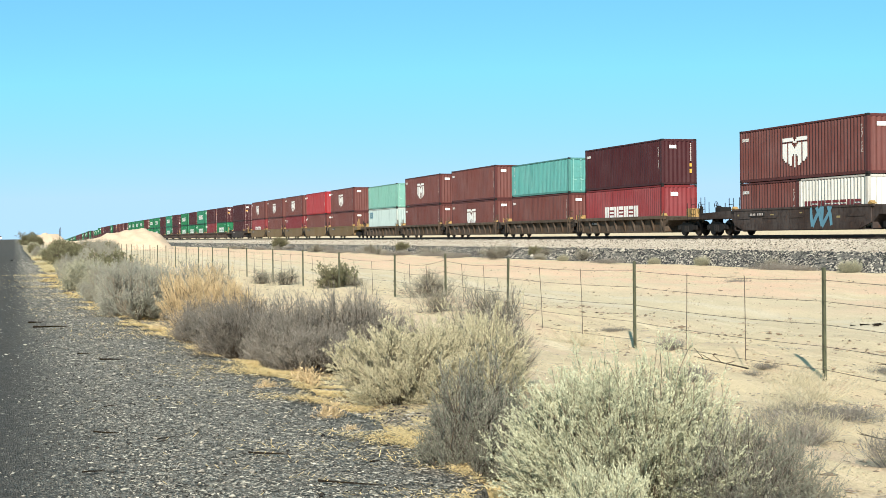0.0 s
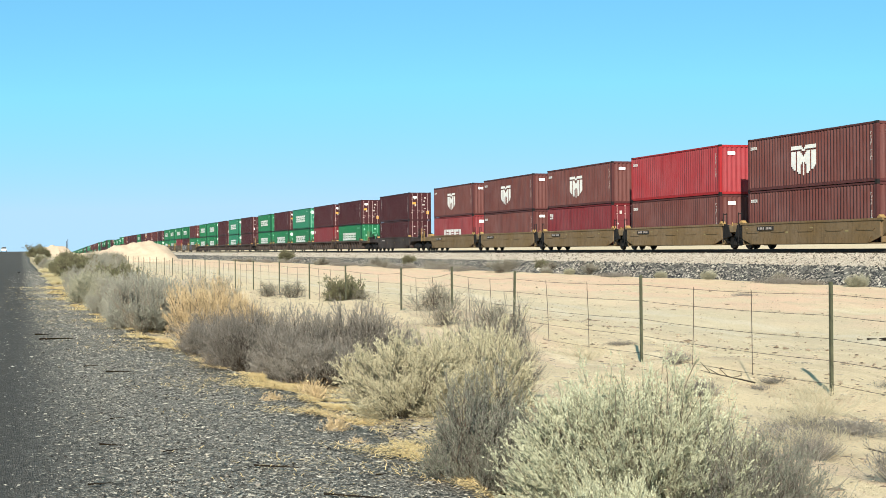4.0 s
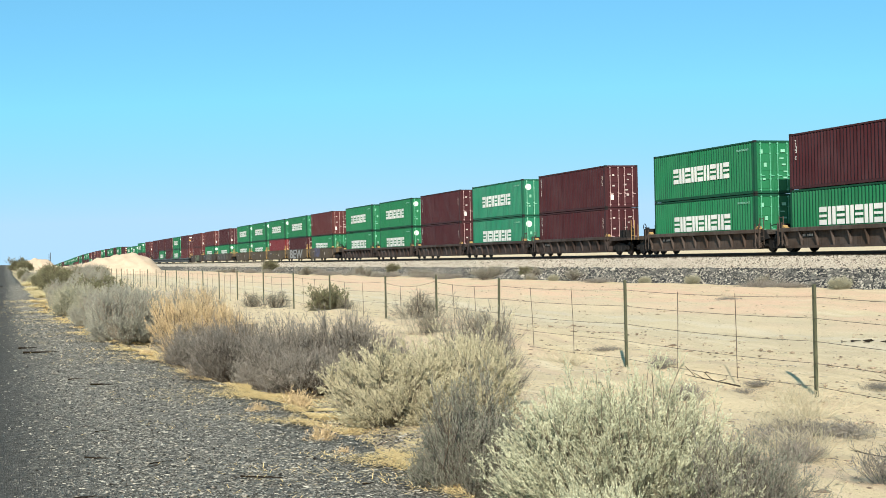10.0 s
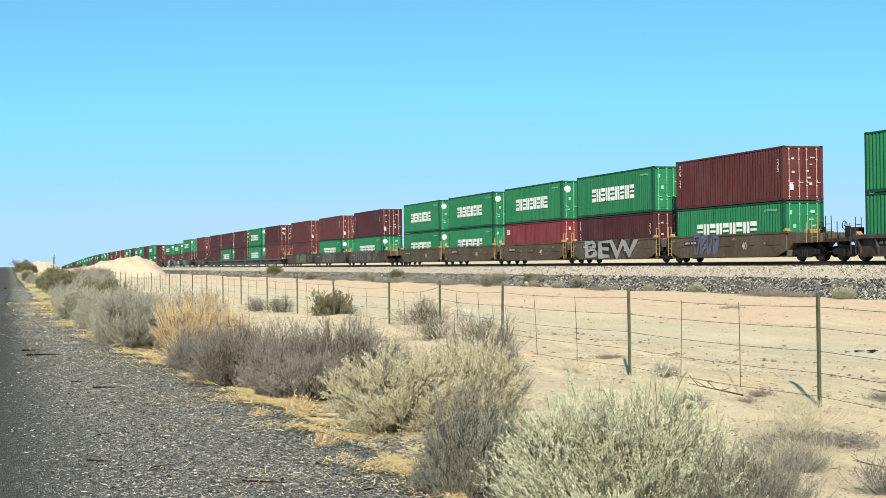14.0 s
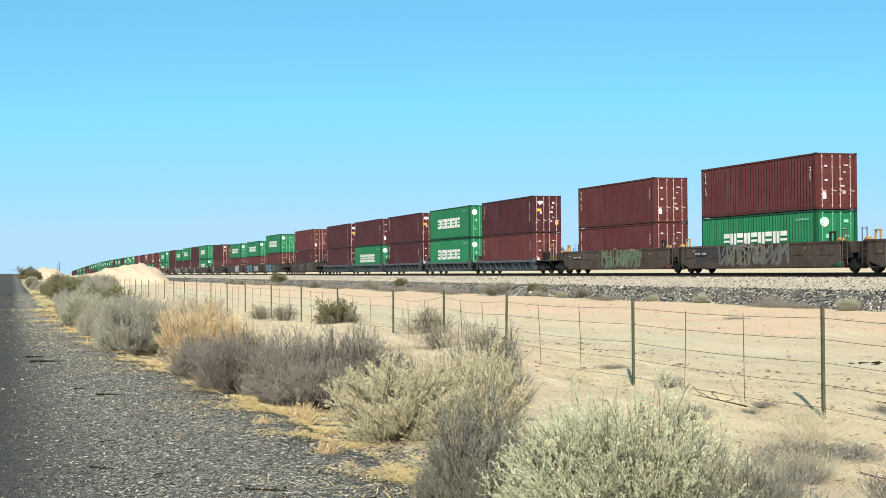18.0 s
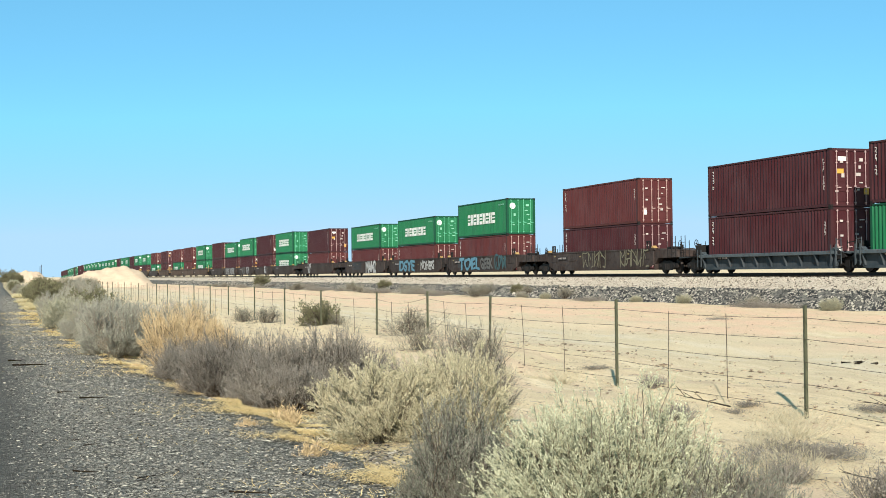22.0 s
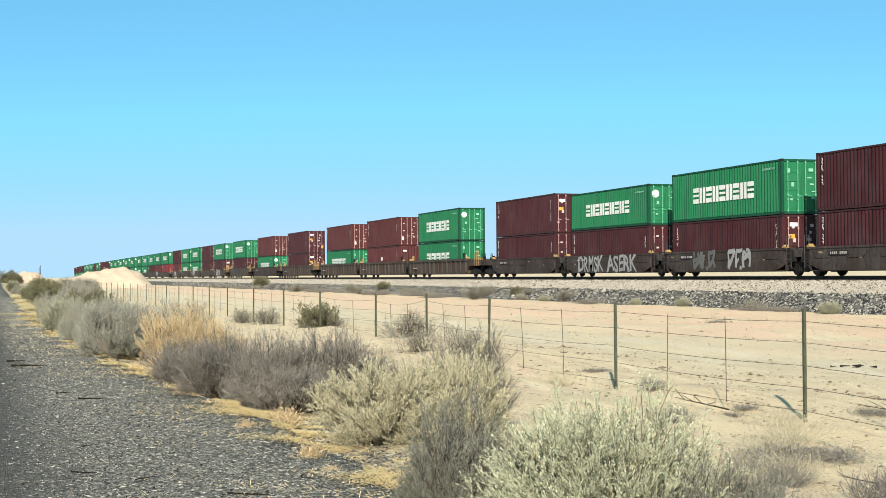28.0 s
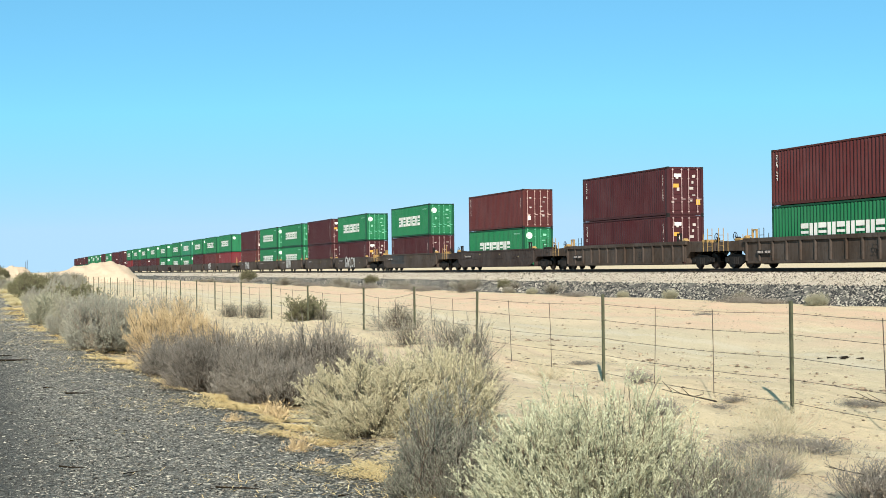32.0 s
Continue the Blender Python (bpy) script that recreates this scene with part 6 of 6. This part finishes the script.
# ---- sand piles ----
def sand_heap(label, cx, cy, profile, depth, seed):
    """A tipped pile of sand; profile: width and height across, as seen from the road."""
    px, pz = np.array(profile, float).T
    gx = np.linspace(px[0], px[-1], 70)
    gy = np.linspace(-depth, depth, 40)
    mx, my = np.meshgrid(gx, gy)
    crown = np.interp(mx, px, pz)
    wob = 0.12 * np.sin(1.3 * mx + seed) + 0.10 * np.sin(0.9 * my + 2.2 * mx) + 0.05 * np.sin(3.1 * my - 1.7 * mx) + 0.07 * np.sin(4.3 * mx + 1.9 * my) * np.sin(2.1 * my + seed) + 0.04 * np.sin(7.7 * mx - 3.3 * my)
    shape = np.clip(1 - (np.abs(my) / depth) ** 1.35, 0, 1)
    z = (crown + wob * np.clip(crown, 0, 1)) * shape - 0.25
    n = len(gx)
    i = (np.arange(len(gy) - 1)[:, None] * n + np.arange(n - 1)[None]).reshape(-1)
    me = quads("sand_heap", np.stack([mx, my, z], -1).reshape(-1, 3), np.stack([i, i + 1, i + n + 1, i + n], 1), M_SAND)
    me.polygons.foreach_set("use_smooth", [True] * len(me.polygons))
    ob = tagged(new("sand_heap", me), label, "sand heap")
    ob.location = (cx, cy, float(rise(cy)) * (cy > 300))


sand_heap("large tipped pile of pale sand near the railway", 0, 238, [(4, 0), (8, 1.1), (11, 1.75), (14, 2.4), (16.6, 3.15), (19.0, 3.5), (21.3, 3.55), (23.0, 3.1), (24.2, 1.9), (25.2, 0.7), (26.0, 0)], 7.5, 1)
sand_heap("smaller pale sand pile beside the road", 0, 310, [(2.5, 0), (4.5, 1.8), (6.5, 2.4), (8.5, 2.2), (10.0, 1.2), (11.5, 0)], 6, 2)
for x, y, h in ((9.3, 309.0, 3.3), (9.6, 309.5, 3.6)):
    p = tagged(new("marker_post", Geo().rod((0, 0, 0), (0.03, 0, h), 0.07, 0.05, n=7).mesh("marker_post", M_TIE)), "thin dark post standing in sand", "post")
    p.location = (x, y, float(land(x, y)))


# ---- litter ----
def straw_litter(name, seed, n, label, mean=0.10, wide=0.28, sparse=0.3, shy=1.0):
    """Flat dry straw in patches along the broken edge of the asphalt."""
    rng = np.random.default_rng(seed)
    y = 6.0 * (70 / 6.0) ** rng.random(n)
    off = rng.normal(mean, wide, n)
    keep = np.sin(y * 1.9) + np.sin(y * 0.77 + 1) + np.sin(y * 4.3 + off * 6) + rng.normal(0, 0.7, n) - np.where(off < -0.15, shy, 0) > sparse
    keep &= rng.random(n) < np.clip((y - 5) / 9, 0.15, 1)
    y, off = y[keep], off[keep]
    x = shoulder_edge(y) + off
    k = len(x)
    a = rng.random(k) * np.pi
    ln = rng.uniform(0.02, 0.075, k) * (0.7 + y / 30)
    w = 0.0016 * (1 + y / 14)
    d = np.stack([np.cos(a), np.sin(a), rng.normal(0, 0.18, k)], 1)
    s = np.stack([-np.sin(a), np.cos(a), np.zeros(k)], 1) * w[:, None]
    c = np.stack([x, y, np.where(off < 0, 0.006, land(x, y) + 0.012) + rng.random(k) * 0.03], 1)
    h = d * ln[:, None] * 0.5
    v = np.stack([c - h - s, c - h + s, c + h + s, c + h - s], 1)
    tagged(new(name, quads(name, v.reshape(-1, 3), np.arange(k * 4).reshape(-1, 4), PLANT["litter"])), label, "straw", kind="stuff")


straw_litter("straw_litter", 21, 210000, "flattened golden straw litter along the asphalt edge")
straw_litter("loose_straw", 29, 9000, "loose dry straw strewn over the asphalt", -0.75, 0.55, 0.4, 0.0)


def twig_litter(name, seed, n, label):
    """Broken grey twigs and dry bits strewn over the sand."""
    rng = np.random.default_rng(seed)
    y = 8.0 * (48 / 8.0) ** rng.random(n)
    x = 4.2 + 9.0 * rng.random(n) ** 1.3 + rng.normal(0, 0.5, n)
    keep = np.sin(x * 2.3 + y) + np.sin(y * 1.1 - x * 1.7) + rng.normal(0, 0.6, n) > 0.5
    x, y = x[keep], y[keep]
    n = len(x)
    a = rng.random(n) * np.pi
    d = np.stack([np.cos(a), np.sin(a), rng.normal(0, 0.12, n)], 1) * (rng.uniform(0.01, 0.045, n) * (1 + y / 80))[:, None]
    ring = np.array([(-0.5, 0, 0), (0.5, 0, 0), (0, 0, 0.9)])
    across = np.stack([-np.sin(a), np.cos(a), np.zeros(n)], 1)
    c = np.stack([x, y, land(x, y) + 0.006], 1)
    w = 0.0018 * rng.uniform(0.6, 1.5, n) * (1 + y / 40)
    v = [c + e * d + (across * r[0] + np.array([0, 0, r[2]])) * 2 * w[:, None] for e in (-1, 1) for r in ring]
    f = np.array([(0, 1, 4, 3), (1, 2, 5, 4), (2, 0, 3, 5)])[None] + (np.arange(n) * 6)[:, None, None]
    tagged(new(name, quads(name, np.stack(v, 1).reshape(-1, 3), f.reshape(-1, 4), PLANT["grey"])), label, "twigs", kind="stuff")


twig_litter("twig_litter", 27, 7000, "broken dry twigs strewn over the sand")


def slivers(name, seed, n, label):
    """Small flat angular slivers of stone and chaff all over the paving."""
    rng = np.random.default_rng(seed)
    y = 6.5 * (130 / 6.5) ** (rng.random(n) ** 1.25)
    e = shoulder_edge(y)
    x = -0.8 + (e + 0.75) * rng.random(n) ** 0.8
    keep = rng.random(n) < np.clip((x - 0.0) / 0.7, 0.10, 1) * np.clip((130 - y) / 75, 0, 1)
    x, y, e = x[keep], y[keep], e[keep]
    n = len(x)
    a = rng.normal(0, 0.9, n)
    big = np.where(rng.random(n) < 0.09, 1.9, 1.0)
    ln = rng.uniform(0.005, 0.0155, n) * (1 + y / 35) * big
    w = rng.uniform(0.0024, 0.0050, n) * (1 + y / 30) * np.sqrt(big)
    d = np.stack([np.cos(a), np.sin(a), rng.normal(0, 0.10, n)], 1) * ln[:, None]
    s = np.stack([-np.sin(a), np.cos(a), rng.normal(0.25, 0.25, n)], 1) * w[:, None]
    z = np.where(x < e, 0.008, -0.03)
    c = np.stack([x, y, z + rng.random(n) * 0.005], 1)
    v = np.stack([c - d, c - d * 0.2 + s, c + d, c + d * 0.1 - s], 1)
    tagged(new(name, quads(name, v.reshape(-1, 3), np.arange(n * 4).reshape(-1, 4), M_SLIVER)), label, "chips", kind="stuff")


slivers("road_slivers", 25, 56000, "pale flat slivers of stone and chaff on the asphalt")


def pebbles(name, seed, n, xr, yr, size, mat, label, flat=0.5, on_road=False):
    rng = np.random.default_rng(seed)
    base = np.array([(1, 0, 0), (-1, 0, 0), (0, 1, 0), (0, -1, 0), (0, 0, 1), (0, 0, -1)], float)
    faces = np.array([(0, 2, 4), (2, 1, 4), (1, 3, 4), (3, 0, 4), (2, 0, 5), (1, 2, 5), (3, 1, 5), (0, 3, 5)])
    y = yr[0] * (yr[1] / yr[0]) ** (rng.random(n) ** 1.3)
    x = xr[0] + (xr[1] - xr[0]) * rng.random(n)
    if on_road:
        y = np.where(rng.random(n) < (y - 45) / 110, 45 * (y / 45) ** 0.2, y)
        x = np.where(rng.random(n) < 0.8 - x, x + 1.2, x)
        x = np.minimum(x, shoulder_edge(y) - 0.03)
    z = np.zeros(n) if on_road else land(x, y)
    r = size * rng.lognormal(0, 0.45, n) * (1 + y / 70)
    v = base[None] * rng.uniform(0.6, 1.3, (n, 6, 1)) * np.stack([r * 1.7, r, r * flat], 1)[:, None]
    a = rng.random(n) * 6.3
    c, s = np.cos(a)[:, None], np.sin(a)[:, None]
    v = np.stack([v[..., 0] * c - v[..., 1] * s, v[..., 0] * s + v[..., 1] * c, v[..., 2]], -1) + np.stack([x, y, z + r * 0.12], 1)[:, None]
    f = faces[None] + (np.arange(n) * 6)[:, None, None]
    tagged(new(name, quads(name, v.reshape(-1, 3), f.reshape(-1, 3), mat)), label, "pebbles", kind="stuff")


pebbles("road_chips", 22, 16000, (-0.5, 2.5), (7, 160), 0.0046, M_CHIP, "loose pale stone chips on the asphalt", 0.6, True)
pebbles("verge_gravel", 26, 26000, (2.3, 3.7), (6.5, 50), 0.0065, M_CHIP, "dark and pale gravel on the verge")
pebbles("sand_clods", 24, 9000, (3.0, 30), (8, 70), 0.011, M_CLOD, "small pale clods and stones on the sand")
pebbles("track_clods", 28, 420, (11.8, 13.4), (13, 45), 0.020, M_PEBBLE, "dark clods along the edge of the track")
pebbles("fence_clods", 33, 300, (9.2, 10.7), (12, 30), 0.015, M_PEBBLE, "dark clods and gravel along the foot of the fence")
pebbles("sand_pebbles", 23, 4200, (3.2, 34), (8, 75), 0.0085, M_PEBBLE, "scattered dark pebbles on the sand")


def stick(label, x, y, length, turn, thick, seed, z=None, rise=0.0):
    """A crooked dead stick lying on the ground."""
    rng = random.Random(seed)
    g = Geo()
    last = Vector((-length / 2, 0, 0.01))
    n = 6
    line = [last]
    for k in range(n):
        q = last + Vector((length / n, rng.uniform(-0.3, 0.3) * length / n * (2 if z is None else 1.4), rise * length / n))
        line.append(q)
        if k in (2, 3, 4) and rise:
            e = q + Vector((length * 0.18, rng.uniform(-0.2, 0.2) * length, length * 0.22 * rng.random()))
            g.rod(q, e, thick * 0.5, thick * 0.3, n=5)
        last = q
    g.tube(line, [thick * (1 - 0.12 * k) for k in range(n + 1)])
    ob = tagged(new("dead_stick", g.mesh("dead_stick", M_CHAR if z is not None or "charred" in label else M_TIE)), label, "stick")
    ob.matrix_basis = pose(x, y, (float(land(x, y)) if z is None else z) + thick * 0.6, 0, 0, turn)


stick("dark dead stick lying on the asphalt", 0.62, 27.0, 0.62, -14, 0.024, 1, 0.0)
stick("dark dead stick lying on the asphalt", 0.42, 28.6, 0.35, -8, 0.02, 11, 0.0)
stick("thin dark twig lying on the asphalt", 1.25, 19.3, 0.35, -20, 0.014, 2, 0.0)
stick("thin dark twig lying on the asphalt", 1.85, 10.4, 0.40, -35, 0.009, 3, 0.0)
stick("thin dark twig lying on the asphalt", 2.15, 9.0, 0.5, -28, 0.009, 4, 0.0)
rng = random.Random(31)
for i in range(7):
    stick("thin dark twig lying on the asphalt", rng.uniform(0.5, 2.5), 8.5 * 4.5 ** rng.random(), rng.uniform(0.10, 0.30), rng.uniform(-50, 30), rng.uniform(0.006, 0.012), 40 + i, 0.0)
stick("dead branch lying on the sand by the fence", 9.0, 16.6, 0.75, 160, 0.012, 5, None, 0.25)
stick("dead branch lying on the sand by the fence", 10.4, 14.2, 0.9, 170, 0.010, 7, None, 0.2)
for x, y, length, turn, thick, seed in ((15.30, 22.6, 0.22, 12, 0.020, 12), (15.50, 22.52, 0.16, 160, 0.026, 15), (15.68, 22.62, 0.20, 35, 0.016, 16), (15.12, 22.7, 0.12, -8, 0.012, 17), (15.42, 22.4, 0.14, 200, 0.018, 18), (15.85, 22.5, 0.15, 170, 0.022, 19)):
    stick("broken piece of a dark charred branch on the sand", x, y, length, turn, thick, seed)
stick("dead branch lying on the sand", 7.3, 10.6, 0.35, 150, 0.008, 13, None, 0.2)
hook = Geo().tube([Vector(p) for p in ((-0.10, 0, -0.08), (-0.055, 0, 0.04), (-0.03, 0, 0.10), (0.05, 0.01, 0.105), (0.085, 0, 0.12), (0.083, 0, 0.15), (0.065, 0, 0.14))], [0.0045] * 7, n=5)
hook = tagged(new("bent_wire", hook.mesh("bent_wire", M_WIRE)), "bent piece of dark wire sticking out of the sand", "wire")
hook.location = (8.75, 15.9, float(land(8.75, 15.9)))

scrap = tagged(new("rubber_scrap", Geo().add([(-0.11, -0.2, 0), (0.12, -0.16, 0), (0.10, 0.22, 0), (-0.09, 0.18, 0), (-0.08, -0.16, 0.10), (0.09, -0.12, 0.07), (0.07, 0.17, 0.11), (-0.06, 0.14, 0.08)],
                                               [(0, 1, 5, 4), (1, 2, 6, 5), (2, 3, 7, 6), (3, 0, 4, 7), (4, 5, 6, 7), (3, 2, 1, 0)]).mesh("rubber_scrap", M_BLACK)),
               "small black rubber scrap lying on the road", "debris")
scrap.location = (-0.2, 115, 0.004)

# ---- a car far down the road ----
car = tagged(new("white_car"), "small white car driving on the far road", "car")
body = Geo().plate([(-2.2, 0.35), (2.2, 0.35), (2.25, 0.75), (1.9, 0.95), (0.9, 1.05), (-1.9, 1.05), (-2.2, 0.8)], -0.88, 0.88)
part("body", body, M_WHITE, car)
cabin = Geo()
cabin.add([(-0.8, -1.8, 1.05), (0.8, -1.8, 1.05), (0.8, 0.8, 1.05), (-0.8, 0.8, 1.05), (-0.65, -1.2, 1.5), (0.65, -1.2, 1.5), (0.65, 0.1, 1.5), (-0.65, 0.1, 1.5)],
          [(0, 1, 5, 4), (1, 2, 6, 5), (2, 3, 7, 6), (3, 0, 4, 7), (4, 5, 6, 7)])
part("cabin", cabin, M_BLACK, car, "dark glass cabin")
part("roof", Geo().box(-0.66, 0.66, -1.2, 0.12, 1.5, 1.53), M_WHITE, car)
for x in (-0.85, 0.85):
    for y in (-1.4, 1.4):
        part("wheel", Geo().rod((x - 0.1, y, 0.33), (x + 0.1, y, 0.33), 0.33, n=14), M_BLACK, car)

# ---- ties, last of the structure ----
for x, y in TIES:
    part("tie", tie, None, track).matrix_basis = pose(x, y, RAIL_Z - 0.172 - 0.004, 0, 0, 90)


def motions():
    for ob, x, y, z in MOVERS:
        rows = []
        for t in range(33):
            if t % (2 if y > 560 else 8) and not -30 < y - gone(t) < 350:
                continue
            at = y - gone(t)
            rows.append((t, pose(x, at, RAIL_Z - float(dip(at)) + z)))
        walk(ob, rows)
    walk(car, [(2.0 * k, pose(-5.6, 590 - 50 * k, 0.012 + float(rise(590 - 50 * k)), 0, 0, 180)) for k in range(17)])


motions()
